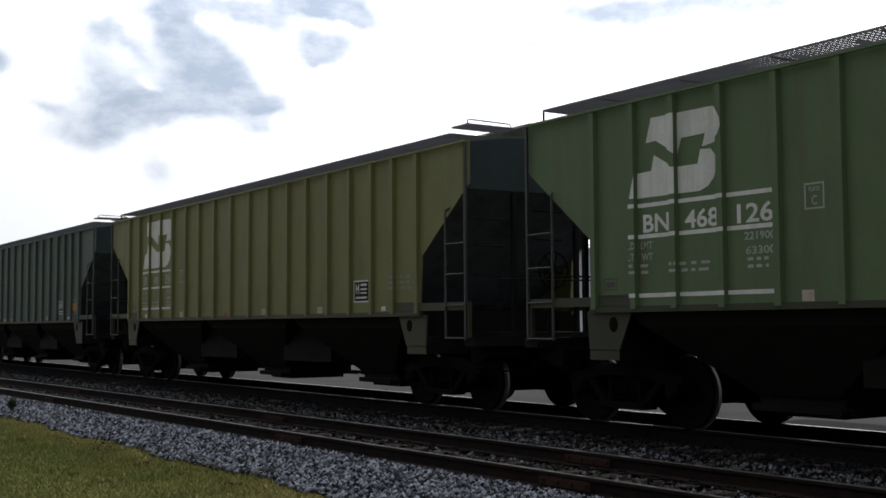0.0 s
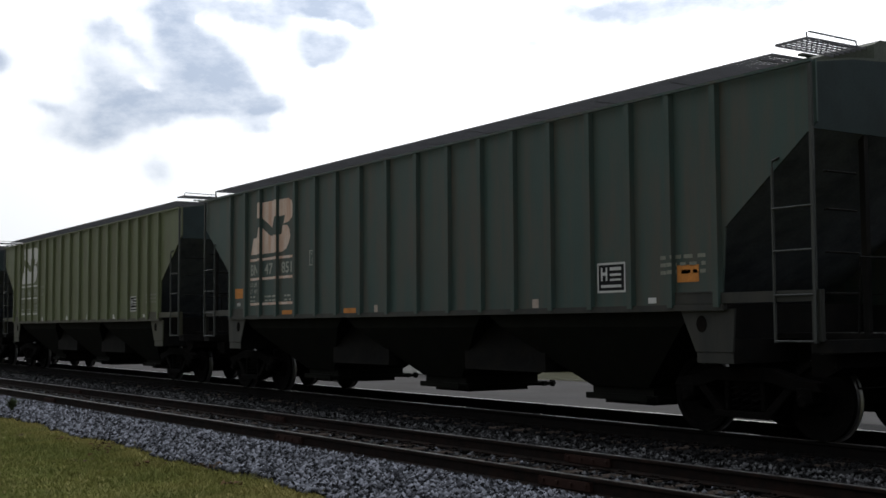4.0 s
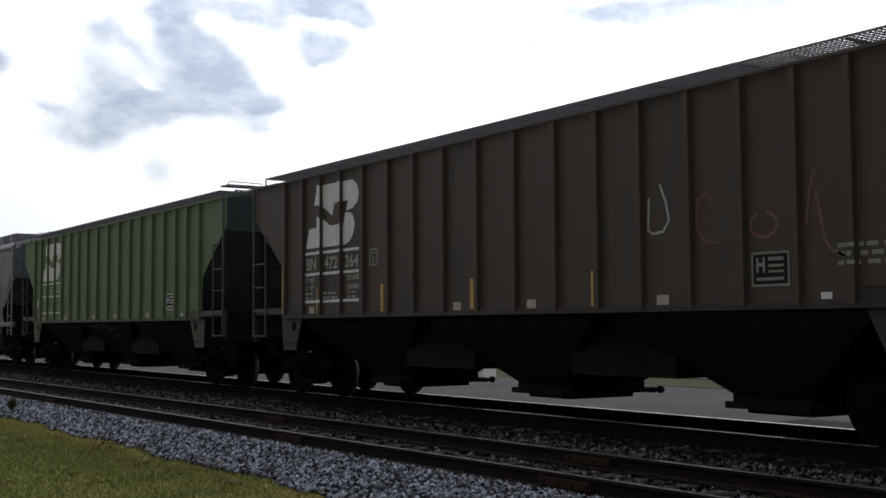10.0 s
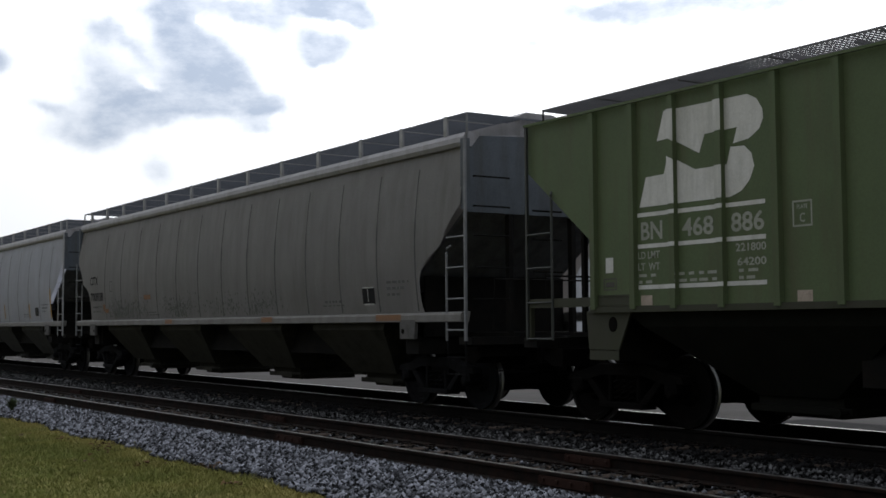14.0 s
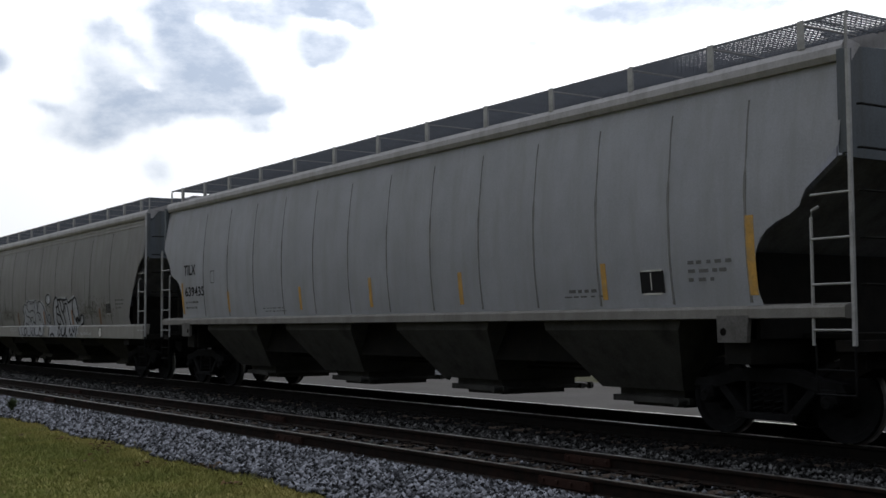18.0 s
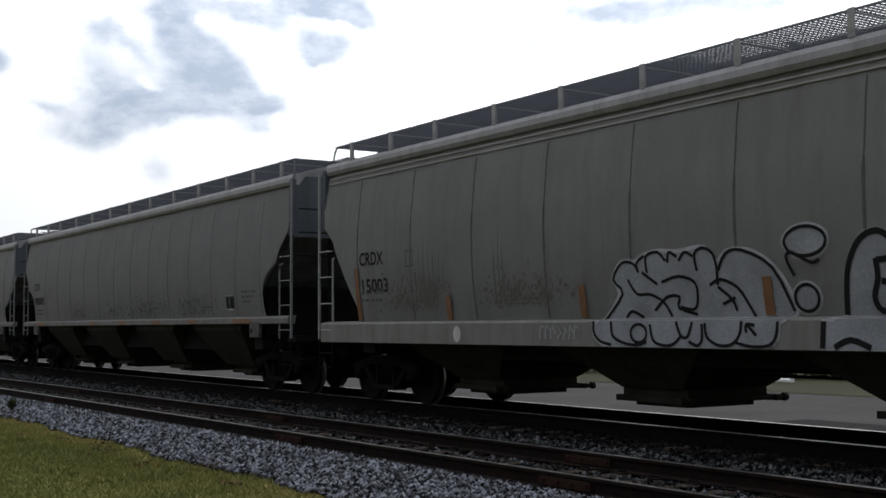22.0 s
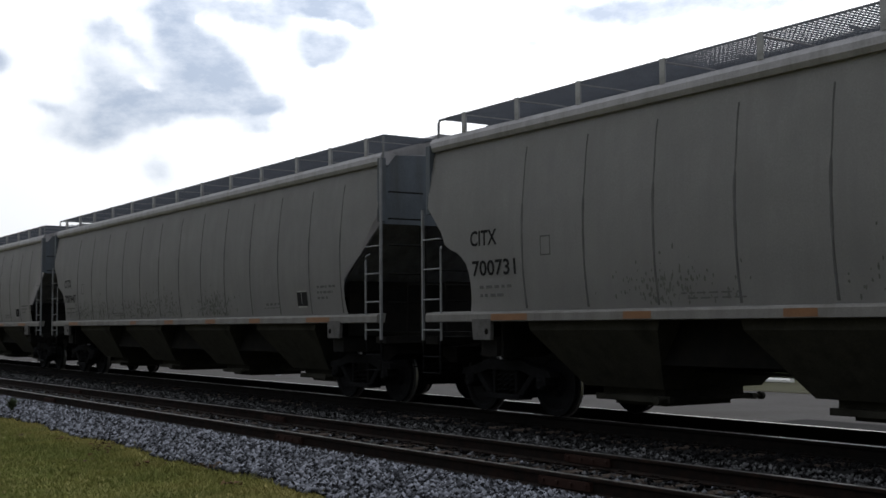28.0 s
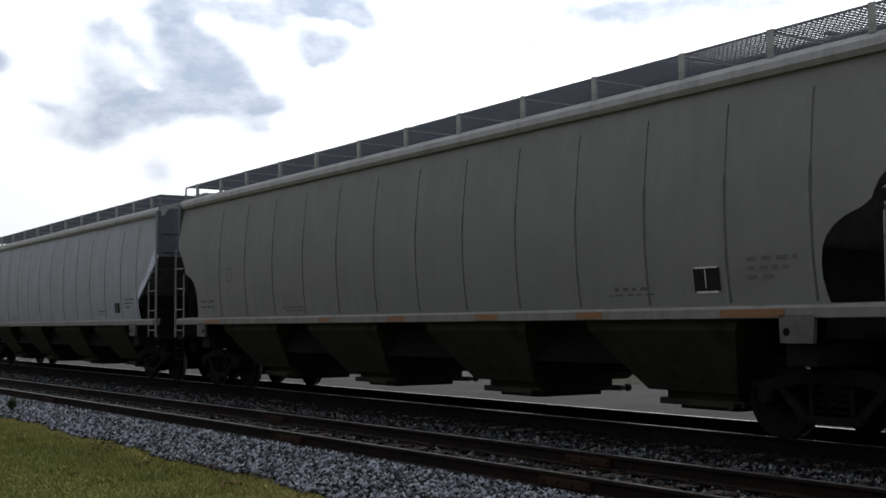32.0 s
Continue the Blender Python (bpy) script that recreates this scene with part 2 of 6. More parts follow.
GRIME = (0.035, 0.032, 0.026)
M = {
    "steel": mat("rail_steel", (0.25, 0.243, 0.237), 0.35, 0.9, 0.15, 5, 80, 0.05),
    "rust": mat("rusty_steel", (0.010, 0.008, 0.007), 0.85, 0.2, 0.4, 9, 90, 0.4, (0.034, 0.016, 0.011), 0.5, spec=0.05),
    # Main rails near black: the train's shadow is painted into the steel.
    "rail_dark": mat("shade_black_steel", (0.006, 0.0056, 0.0052), 0.9, 0, 0.4, 9, 90, 0.3, (0.012, 0.009, 0.007), 0.5, spec=0.03),
    "tie": mat("weathered_tie", (0.050, 0.039, 0.032), 0.95, 0, 0.4, 14, 90, 0.6, (0.045, 0.035, 0.03), 0.6, spec=0.08),
    "stone": mat("ballast_stone", (0.073, 0.076, 0.087), 0.9, 0, 0.25, 12, 60, 0.3, island=True, spread=(0.06, 3.3), power=2.0, spec=0.05),
    "stone_dark": mat("dark_ballast_stone", (0.019, 0.0192, 0.020), 0.9, 0, 0.3, 12, 60, 0.3, island=True, spread=(0.05, 6.5), power=3.2, spec=0.04),
    # Main-track stones: oily, and blackened for the shadow the train casts.
    "stone_oil_shade": mat("oily_shaded_stone", (0.008, 0.008, 0.0083), 0.9, 0, 0.3, 12, 60, 0.3, island=True, spec=0.06),
    "joint": mat("orange_rust", (0.024, 0.012, 0.009), 0.9, 0.1, 0.4, 9, 60, 0.3, spec=0.1),
    # Bed near black, so the shade between stones is in its colour.
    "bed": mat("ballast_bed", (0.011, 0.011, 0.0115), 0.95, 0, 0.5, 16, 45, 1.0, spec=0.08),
    "grass_soil": mat("lawn", (0.125, 0.118, 0.036), 0.95, 0, 0.35, 1.3, 40, 0.8, (0.16, 0.13, 0.05), 0.5, spec=0.08),
    "blade": mat("grass_blade", (0.122, 0.140, 0.040), 0.8, 0, 0.3, 1.5, 30, 0, island=True, spread=(0.86, 1.16), dirt=(0.22, 0.19, 0.06), dirt_amount=0.55, spec=0.08),
    "lot": mat("pale_gravel_lot", (0.050, 0.048, 0.048), 0.95, 0, 0.25, 0.6, 12, 0.3, (0.036, 0.034, 0.031), 0.8, spec=0.05),
    "far_grass": mat("far_grass", (0.026, 0.026, 0.011), 0.95, 0, 0.3, 0.8, 20, 0.5, spec=0.08),
    "slab": mat("dark_asphalt_slab", (0.017, 0.017, 0.018), 0.95, 0, 0.3, 4, 60, 0.3, spec=0.04),
    "asphalt": mat("asphalt", (0.06, 0.06, 0.062), 0.9, 0, 0.25, 2, 60, 0.3),
    "wall": mat("pale_wall_panel", (0.40, 0.415, 0.45), 0.8, 0, 0.06, 0.8, 20, 0.1),
    "beam_white": mat("chalky_white_paint", (0.62, 0.62, 0.60), 0.85, 0, 0.1, 2, 30, 0.2, (0.35, 0.34, 0.31), 0.6),
    "trim": mat("grey_trim", (0.30, 0.31, 0.33), 0.7, 0, 0.12, 3, 30, 0.1),
    "glass": mat("dark_window_glass", (0.02, 0.022, 0.026), 0.12, 0, 0.1, 2, 8, 0.0),
    "concrete": mat("pale_concrete", (0.50, 0.49, 0.46), 0.9, 0, 0.15, 3, 40, 0.3, (0.3, 0.29, 0.26), 0.5),
    # Underframe base near black: grime plus the deep shade below the cars.
    "under": mat("grimy_shaded_underframe", (0.008, 0.008, 0.0078), 0.85, 0.1, 0.4, 5, 50, 0.3, (0.022, 0.017, 0.013), 0.4, spec=0.08),
    # Ribbed cars' slope sheets: bluish base raised to carry glare in the gaps.
    "slope": mat("glare_lifted_slope_sheet", (0.12, 0.135, 0.155), 0.9, 0, 0.25, 3, 40, 0.1, (0.035, 0.037, 0.04), 0.6, spec=0.05),
    "slope_grey": mat("dusty_grey_slope_sheet", (0.13, 0.135, 0.15), 0.8, 0, 0.25, 2, 40, 0.1, (0.05, 0.05, 0.05), 0.7, streak=True, spec=0.1),
    # Truck castings blacker than steel, with the shade under the car painted in.
    "truck": mat("shaded_truck_casting", (0.0042, 0.004, 0.0038), 0.9, 0.0, 0.4, 8, 60, 0.3, (0.009, 0.007, 0.006), 0.5, spec=0.03),
    "truck_grey": mat("shaded_grey_truck_casting", (0.0095, 0.0097, 0.0105), 0.9, 0, 0.4, 8, 60, 0.3, (0.004, 0.004, 0.004), 0.6, spec=0.04),
    "tread": mat("polished_wheel_rim", (0.24, 0.237, 0.235), 0.35, 0.9, 0.15, 6, 60, 0.05),
    "grate_pale": mat("dull_galvanised_grating", (0.11, 0.11, 0.12), 0.7, 0.2, 0.2, 4, 40, 0.1),
    "grate": mat("galvanised_grating", (0.105, 0.115, 0.136), 0.6, 0.3, 0.2, 4, 40, 0.1),
    "leaf": mat("leaf", (0.040, 0.055, 0.020), 0.7, 0, 0.3, 2, 20, 0, island=True),
    "litter": mat("dead_leaf", (0.075, 0.045, 0.022), 0.9, 0, 0.3, 8, 40, 0, island=True, spread=(0.5, 1.5), spec=0.08),
    "bark": mat("bark", (0.10, 0.08, 0.06), 0.95, 0, 0.3, 6, 40, 0.6),
    "wire": mat("cable", (0.02, 0.02, 0.02), 0.6, 0, 0.1, 3, 10, 0),
    "white_mark": mat("faded_white_stencil", (0.50, 0.50, 0.49), 0.7, 0, 0.12, 4, 40, 0.05, (0.22, 0.22, 0.19), 0.55, streak=True),
    "dull_mark": mat("worn_stencil", (0.24, 0.25, 0.22), 0.75, 0, 0.2, 4, 40, 0.05),
    "peach_mark": mat("rust_stained_stencil", (0.52, 0.42, 0.36), 0.75, 0, 0.15, 4, 40, 0.05, (0.36, 0.15, 0.07), 0.9, streak=True, seed=2.2),
    "black_mark": mat("black_stencil", (0.012, 0.012, 0.013), 0.9, 0, 0.2, 6, 40, 0.0, spec=0.1),
    "grey_mark": mat("worn_black_stencil", (0.085, 0.085, 0.087), 0.8, 0, 0.2, 6, 40, 0.0),
    "orange": mat("orange_reflective_strip", (0.15, 0.068, 0.027), 0.6, 0, 0.2, 6, 40, 0.05),
    "yellow": mat("yellow_reflective_strip", (0.38, 0.215, 0.045), 0.7, 0, 0.3, 9, 40, 0.05, (0.22, 0.18, 0.13), 0.7),
    "red_tag": mat("red_tag", (0.22, 0.06, 0.04), 0.8, 0, 0.2, 6, 40, 0.05),
    "worn_chalk": mat("worn_chalk", (0.075, 0.078, 0.07), 0.9, 0, 0.4, 9, 60, 0.0),
    "chalk_red": mat("red_chalk", (0.11, 0.06, 0.052), 0.9, 0, 0.3, 8, 60, 0.0),
    "spray_white": mat("white_spray_paint", (0.32, 0.33, 0.355), 0.7, 0, 0.15, 5, 40, 0.0),
    "spray_fill": mat("grey_spray_paint", (0.215, 0.225, 0.25), 0.7, 0, 0.3, 2.2, 40, 0.0, (0.13, 0.135, 0.15), 0.6),
    "soot": mat("soot_specks", (0.105, 0.108, 0.100), 0.9, 0, 0.3, 6, 40, 0.0),
    "rust_blot": mat("rust_bloom", (0.20, 0.095, 0.04), 0.9, 0, 0.4, 9, 50, 0.1),
    "tag": mat("dirty_reflector_tag", (0.30, 0.25, 0.21), 0.8, 0, 0.3, 9, 50, 0.05),
    "panel_white": mat("worn_white_panel_paint", (0.42, 0.42, 0.41), 0.8, 0, 0.2, 6, 40, 0.0),
    "faint_mark": mat("faded_stencil", (0.15, 0.155, 0.125), 0.8, 0, 0.2, 6, 40, 0.0),
    "mould": mat("dark_mould", (0.11, 0.107, 0.09), 0.9, 0, 0.3, 6, 40, 0.0),
    "patch": mat("orange_patch", (0.42, 0.16, 0.03), 0.8, 0, 0.25, 6, 40, 0.05),
}


def dry_border(m, dry):
    """Straw-coloured grass along the ballast, ragged by noise."""
    n, l = m.node_tree.nodes, m.node_tree.links
    b = n["Principled BSDF"]
    old = b.inputs["Base Color"].links[0].from_socket
    tc = n.new("ShaderNodeTexCoord")
    sep = n.new("ShaderNodeSeparateXYZ")
    l.new(tc.outputs["Object"], sep.inputs[0])
    patch = n.new("ShaderNodeTexNoise")
    patch.inputs["Scale"].default_value, patch.inputs["Detail"].default_value = 0.9, 4.0
    l.new(tc.outputs["Object"], patch.inputs["Vector"])
    off = n.new("ShaderNodeMath")
    off.operation = "MULTIPLY_ADD"
    l.new(patch.outputs["Fac"], off.inputs[0])
    off.inputs[1].default_value = 2.6
    l.new(sep.outputs["Y"], off.inputs[2])
    mr = n.new("ShaderNodeMapRange")
    mr.interpolation_type = "SMOOTHSTEP"
    l.new(off.outputs[0], mr.inputs["Value"])
    mr.inputs["From Min"].default_value, mr.inputs["From Max"].default_value = 6.2, 7.9
    mr.inputs["To Max"].default_value = 0.85
    mx = n.new("ShaderNodeMix")
    mx.data_type = "RGBA"
    mx.inputs["B"].default_value = (*dry, 1)
    l.new(mr.outputs[0], mx.inputs["Factor"])
    l.new(old, mx.inputs["A"])
    l.new(mx.outputs["Result"], b.inputs["Base Color"])


dry_border(M["grass_soil"], (0.21, 0.175, 0.066))
dry_border(M["blade"], (0.25, 0.21, 0.078))


# ---- mesh helpers ----
def box(bm, x0, x1, y0, y1, z0, z1):
    v = [bm.verts.new((x, y, z)) for x in (x0, x1) for y in (y0, y1) for z in (z0, z1)]
    for f in ((0, 1, 3, 2), (4, 6, 7, 5), (0, 4, 5, 1), (2, 3, 7, 6), (0, 2, 6, 4), (1, 5, 7, 3)):
        bm.faces.new([v[i] for i in f])
    return v


def prism(bm, outline, y0, y1):
    """An outline in x and z, drawn out from y0 to y1."""
    a = [bm.verts.new((x, y0, z)) for x, z in outline]
    b = [bm.verts.new((x, y1, z)) for x, z in outline]
    n = len(outline)
    bm.faces.new(a)
    bm.faces.new(b[::-1])
    for i in range(n):
        bm.faces.new((a[i], b[i], b[(i + 1) % n], a[(i + 1) % n]))


def extrude_x(bm, outline, x0, x1):
    """An outline in y and z, drawn out from x0 to x1."""
    a = [bm.verts.new((x0, y, z)) for y, z in outline]
    b = [bm.verts.new((x1, y, z)) for y, z in outline]
    n = len(outline)
    bm.faces.new(a)
    bm.faces.new(b[::-1])
    for i in range(n):
        bm.faces.new((a[i], b[i], b[(i + 1) % n], a[(i + 1) % n]))


def tube(bm, pts, r, seg=8):
    """A round bar along points."""
    rings = []
    pts = [Vector(p) for p in pts]
    for i, p in enumerate(pts):
        d = (pts[min(i + 1, len(pts) - 1)] - pts[max(i - 1, 0)]).normalized()
        ref = Vector((0, 0, 1)) if abs(d.z) < 0.9 else Vector((0, 1, 0))
        s = d.cross(ref).normalized()
        t = s.cross(d)
        rings.append([bm.verts.new(p + (s * math.cos(k * 2 * math.pi / seg) + t * math.sin(k * 2 * math.pi / seg)) * r) for k in range(seg)])
    for a, b in zip(rings, rings[1:]):
        for k in range(seg):
            bm.faces.new((a[k], a[(k + 1) % seg], b[(k + 1) % seg], b[k]))
    bm.faces.new(rings[0][::-1])
    bm.faces.new(rings[-1])


def lathe_y(bm, profile, seg=28):
    """A profile of (y, radius) turned about the y axis."""
    rings = [[bm.verts.new((math.cos(k * 2 * math.pi / seg) * r, y, math.sin(k * 2 * math.pi / seg) * r)) for k in range(seg)] for y, r in profile]
    for a, b in zip(rings, rings[1:]):
        for k in range(seg):
            bm.faces.new((a[k], b[k], b[(k + 1) % seg], a[(k + 1) % seg]))
    bm.faces.new(rings[0])
    bm.faces.new(rings[-1][::-1])


def mesh_of(name, bm, material, smooth=False, bevel=0.0):
    if bevel:
        bmesh.ops.bevel(bm, geom=bm.edges[:], offset=bevel, segments=1, affect="EDGES")
    bmesh.ops.recalc_face_normals(bm, faces=bm.faces)
    me = bpy.data.meshes.new(name)
    bm.to_mesh(me)
    bm.free()
    me.materials.append(material)
    if smooth:
        me.shade_smooth()
        me.set_sharp_from_angle(angle=radians(35))
    return me


def part(name, data, material, parent, label="", at=(0, 0, 0), smooth=False, bevel=0.0):
    """Links a bmesh, or a mesh already made, as ONE object under a thing or a part."""
    if isinstance(data, bmesh.types.BMesh):
        data = mesh_of(name, data, material, smooth, bevel)
    ob = new(name, data)
    ob.parent = parent
    ob.location = at
    if label:
        ob["label"] = label
    return ob


def thing(name, label, category, at=(0, 0, 0), group="", kind="", data=None):
    ob = new(name, data)
    ob.location = at
    return tagged(ob, label, category, group, kind)


CACHE = {}


def shared(key, make, material, smooth=False, bevel=0.0):
    """A mesh made once for each key and material."""
    k = (key, material.name)
    if k not in CACHE:
        bm = bmesh.new()
        make(bm)
        CACHE[k] = mesh_of(key, bm, material, smooth, bevel)
    return CACHE[k]


def arrays_mesh(name, verts, faces, material):
    me = bpy.data.meshes.new(name)
    nv, nf, k = len(verts), len(faces), faces.shape[1]
    me.vertices.add(nv)
    me.vertices.foreach_set("co", np.asarray(verts, dtype=np.float32).ravel())
    me.loops.add(nf * k)
    me.loops.foreach_set("vertex_index", np.asarray(faces, dtype=np.int32).ravel())
    me.polygons.add(nf)
    me.polygons.foreach_set("loop_start", np.arange(0, nf * k, k, dtype=np.int32))
    me.update(calc_edges=True)
    me.materials.append(material)
    return me


# ---- ground ----
MAIN_Y, SIDE_Y, SIDE_Z = 11.60, 8.14, -0.162


def ground_z(y):
    return float(np.interp(y, (-60, 4.0, 5.6, 6.1, 6.7, 7.1, 7.4, 8.9, 9.2, 9.8, 10.3, 12.9, 13.6, 15.2, 60, 400),
                           (-0.62, -0.56, -0.50, -0.47, -0.36, -0.33, -0.365, -0.365, -0.31, -0.28, -0.20, -0.20, -0.26, -0.30, -0.45, -0.5)))


def siding_shift(x):
    """The siding closes slowly on the main track towards +x."""
    return 0.0205 * (np.clip(x, -50, 8) + 13.5) + 0.11


def follow(x, y):
    """Carries the siding's bed and stones along with it, and leaves lawn and main track in place."""
    return y + np.interp(y, (6.1, 6.9, 9.3, 10.2), (0, 1, 1, 0)) * siding_shift(x)


BED_X = (-420, -160, -80, -60, -50, -40, -30, -25, -20, -15, -10, -5, 0, 8, 40, 160)


def build_ground():
    bm = bmesh.new()
    ys = [-900, -300, -60, 0, 2, 4, 5, 5.6, 6.1, 6.7, 7.1, 7.4, 8.9, 9.2, 9.8, 10.3, 12.9, 13.6, 15.2, 26, 60, 150, 400, 1200, 2600]
    xs = [-2600, -1000, *BED_X, 400, 1000]
    grid = [[bm.verts.new((x, float(follow(x, y)), ground_z(y) - 0.02 + (0.03 * noise.noise((x * 0.3, y * 0.5, 0)) if y < 7 else 0))) for x in xs] for y in ys]
    for a, b in zip(grid, grid[1:]):
        for i in range(len(xs) - 1):
            bm.faces.new((a[i], a[i + 1], b[i + 1], b[i]))
    g = new("ground", mesh_of("ground", bm, M["grass_soil"]))
    tagged(g, "mown olive lawn and open ground around the tracks", "ground", kind="structure")


def strip(name, x0, x1, y0, y1, lift, material, label, category, wobble=0.0):
    """A sheet lying on the ground, with a low edge; wobble makes its borders uneven."""
    bm = bmesh.new()
    n = max(2, int((x1 - x0) / 0.5)) if wobble else 24
    xs = BED_X if name == "ballast_bed" else [x0 + (x1 - x0) * i / n for i in range(n + 1)]
    n = len(xs) - 1
    ys = [y0] + [y for y in (6.1, 6.7, 7.1, 7.4, 8.9, 9.2, 9.8, 10.3, 12.9, 13.6, 15.2) if y0 < y < y1] + [y1]
    rows = []
    for k, y in enumerate(ys):
        row = []
        for i in range(n + 1):
            x = xs[i]
            yy = y
            if k in (0, len(ys) - 1) and wobble:
                yy += wobble * (noise.noise((x * 0.9, k * 9.0, 3.0)) + 0.6 * noise.noise((x * 3.1, k * 9.0, 7.0)))
            row.append(bm.verts.new((x, float(follow(x, yy)), ground_z(yy) + lift - (0.03 if k in (0, len(ys) - 1) else 0))))
        rows.append(row)
    for a, b in zip(rows, rows[1:]):
        for i in range(n):
            bm.faces.new((a[i], a[i + 1], b[i + 1], b[i]))
    ob = new(name, mesh_of(name, bm, material))
    return tagged(ob, label, category, kind="structure")


def stones(name, x0, x1, y0, y1, count, size, material, label, seed, skip=(), lift=0.0):
    """Loose crushed stones lying on the ballast."""
    rng = np.random.default_rng(seed)
    # denser towards the near end of the stretch
    u = rng.random(count)
    x = x1 - (x1 - x0) * u ** 1.5
    y = y0 + (y1 - y0) * rng.random(count)
    edge = 0.08 * np.sin(x * 1.3) + 0.05 * np.sin(x * 3.3 + 1) + 0.03 * np.sin(x * 9.7)
    keep = np.ones(count, bool)
    if y0 < 6.2:
        keep = y > y0 + 0.22 + edge
    for a, b in skip:
        keep &= (y < a) | (y > b)
    x, y = x[keep], y[keep]
    n = len(x)
    z = np.array([ground_z(v) for v in y]) + lift + rng.random(n) * size * 0.6
    y = follow(x, y)
    base = np.array([(1, 0, 0), (-1, 0, 0), (0, 1, 0), (0, -1, 0), (0, 0, 1), (0, 0, -1)], float)
    tri = np.array([(0, 2, 4), (2, 1, 4), (1, 3, 4), (3, 0, 4), (2, 0, 5), (1, 2, 5), (3, 1, 5), (0, 3, 5)])
    s = size * (0.55 + 0.75 * rng.random((n, 1, 1))) * (1 + 0.5 * (u[keep][:, None, None]))
    shape = base[None] * s * (0.6 + 0.7 * rng.random((n, 6, 1))) + rng.normal(0, 0.18, (n, 6, 3)) * s
    a = rng.random(n) * 6.283
    c, d = np.cos(a)[:, None], np.sin(a)[:, None]
    rx = shape[:, :, 0] * c - shape[:, :, 1] * d
    ry = shape[:, :, 0] * d + shape[:, :, 1] * c
    v = np.stack([rx + x[:, None], ry + y[:, None], shape[:, :, 2] * 0.8 + z[:, None]], -1).reshape(-1, 3)
    f = (tri[None] + 6 * np.arange(n)[:, None, None]).reshape(-1, 3)
    ob = new(name, arrays_mesh(name, v, f, material))
    return tagged(ob, label, "gravel", kind="stuff")


def grass_blades():
    rng = np.random.default_rng(5)
    n = 120000
    u = rng.random(n)
    x = -9.5 - 21 * u ** 1.3
    y = 2.4 + 3.95 * rng.random(n)
    edge = 0.08 * np.sin(x * 1.3) + 0.05 * np.sin(x * 3.3 + 1) + 0.03 * np.sin(x * 9.7)
    keep = y < 5.98 + edge + 0.12 * rng.normal(0, 1, n)
    x, y = x[keep], y[keep]
    n = len(x)
    z = np.array([ground_z(v) for v in y]) - 0.03
    h = 0.03 + 0.035 * rng.random(n) + 0.05 * (rng.random(n) > 0.985)
    a = rng.random(n) * 6.283
    w = 0.006 + 0.005 * rng.random(n)
    lean = rng.normal(0, 0.5, (n, 2)) * h[:, None]
    dx, dy = np.cos(a) * w, np.sin(a) * w
    v = np.stack([np.stack([x - dx, y - dy, z], -1), np.stack([x + dx, y + dy, z], -1),
                  np.stack([x + lean[:, 0], y + lean[:, 1], z + h], -1)], 1).reshape(-1, 3)
    f = np.arange(3 * n).reshape(-1, 3)
    tagged(new("lawn_grass", arrays_mesh("lawn_grass", v, f, M["blade"])), "short olive and straw-tinted mown grass", "grass", kind="stuff")


def leaf_litter():
    """Small heaps of fallen brown leaves on the lawn."""
    rng = np.random.default_rng(31)
    verts = []
    for x, y, n, spread in ((-19.6, 5.55, 26, 0.10), (-18.2, 5.75, 34, 0.13), (-17.5, 5.6, 22, 0.10), (-15.3, 5.45, 16, 0.10), (-14.4, 5.95, 40, 0.14), (-12.9, 5.55, 16, 0.09), (-20.8, 5.2, 14, 0.12), (-16.4, 5.0, 10, 0.2)):
        c = np.stack([x + rng.normal(0, spread * 1.6, n), y + rng.normal(0, spread * 0.7, n), ground_z(y) + 0.02 + 0.03 * rng.random(n)], -1)
        verts.append((c[:, None, :] + rng.normal(0, 1, (n, 3, 3)) * np.array([0.035, 0.03, 0.012])).reshape(-1, 3))
    v = np.concatenate(verts)
    tagged(new("leaf_litter", arrays_mesh("leaf_litter", v, np.arange(len(v)).reshape(-1, 3), M["litter"])), "fallen brown leaves scattered on the lawn", "leaves", kind="stuff")


def weed(x, y, h, count, seed):
    """A ragged green weed growing from the ballast edge."""
    rng = np.random.default_rng(seed)
    a = rng.random(count) * 6.283
    lean = rng.random(count) * 0.55 * h
    top = np.stack([np.cos(a) * lean, np.sin(a) * lean, h * (0.5 + 0.5 * rng.random(count))], -1)
    side = np.stack([-np.sin(a), np.cos(a), 0 * a], -1) * 0.014
    mid = top * np.array([0.4, 0.4, 0.6])
    v = np.stack([mid - side, mid + side, top, -side * 0.4, side * 0.4, mid], 1).reshape(-1, 3)
    thing("weed", "ragged green weed at the edge of the ballast", "weed", (x, y, ground_z(y) - 0.02), data=arrays_mesh("weed", v, np.arange(len(v)).reshape(-1, 3), M["leaf"]))


RAIL = ((-0.075, 0.0), (0.075, 0.0), (0.075, 0.012), (0.012, 0.030), (0.010, 0.125), (0.036, 0.140), (0.036, 0.165), (0.028, 0.172),
        (-0.028, 0.172), (-0.036, 0.165), (-0.036, 0.140), (-0.010, 0.125), (-0.012, 0.030), (-0.075, 0.012))


def sweep_x(bm, section, way):
    """A section in y and z drawn along the track."""
    rings = [[bm.verts.new((x, y + float(way(x)), z)) for y, z in section] for x in BED_X]
    n = len(section)
    for a, b in zip(rings, rings[1:]):
        for i in range(n):
            bm.faces.new((a[i], b[i], b[(i + 1) % n], a[(i + 1) % n]))
    bm.faces.new(rings[0])
    bm.faces.new(rings[-1][::-1])


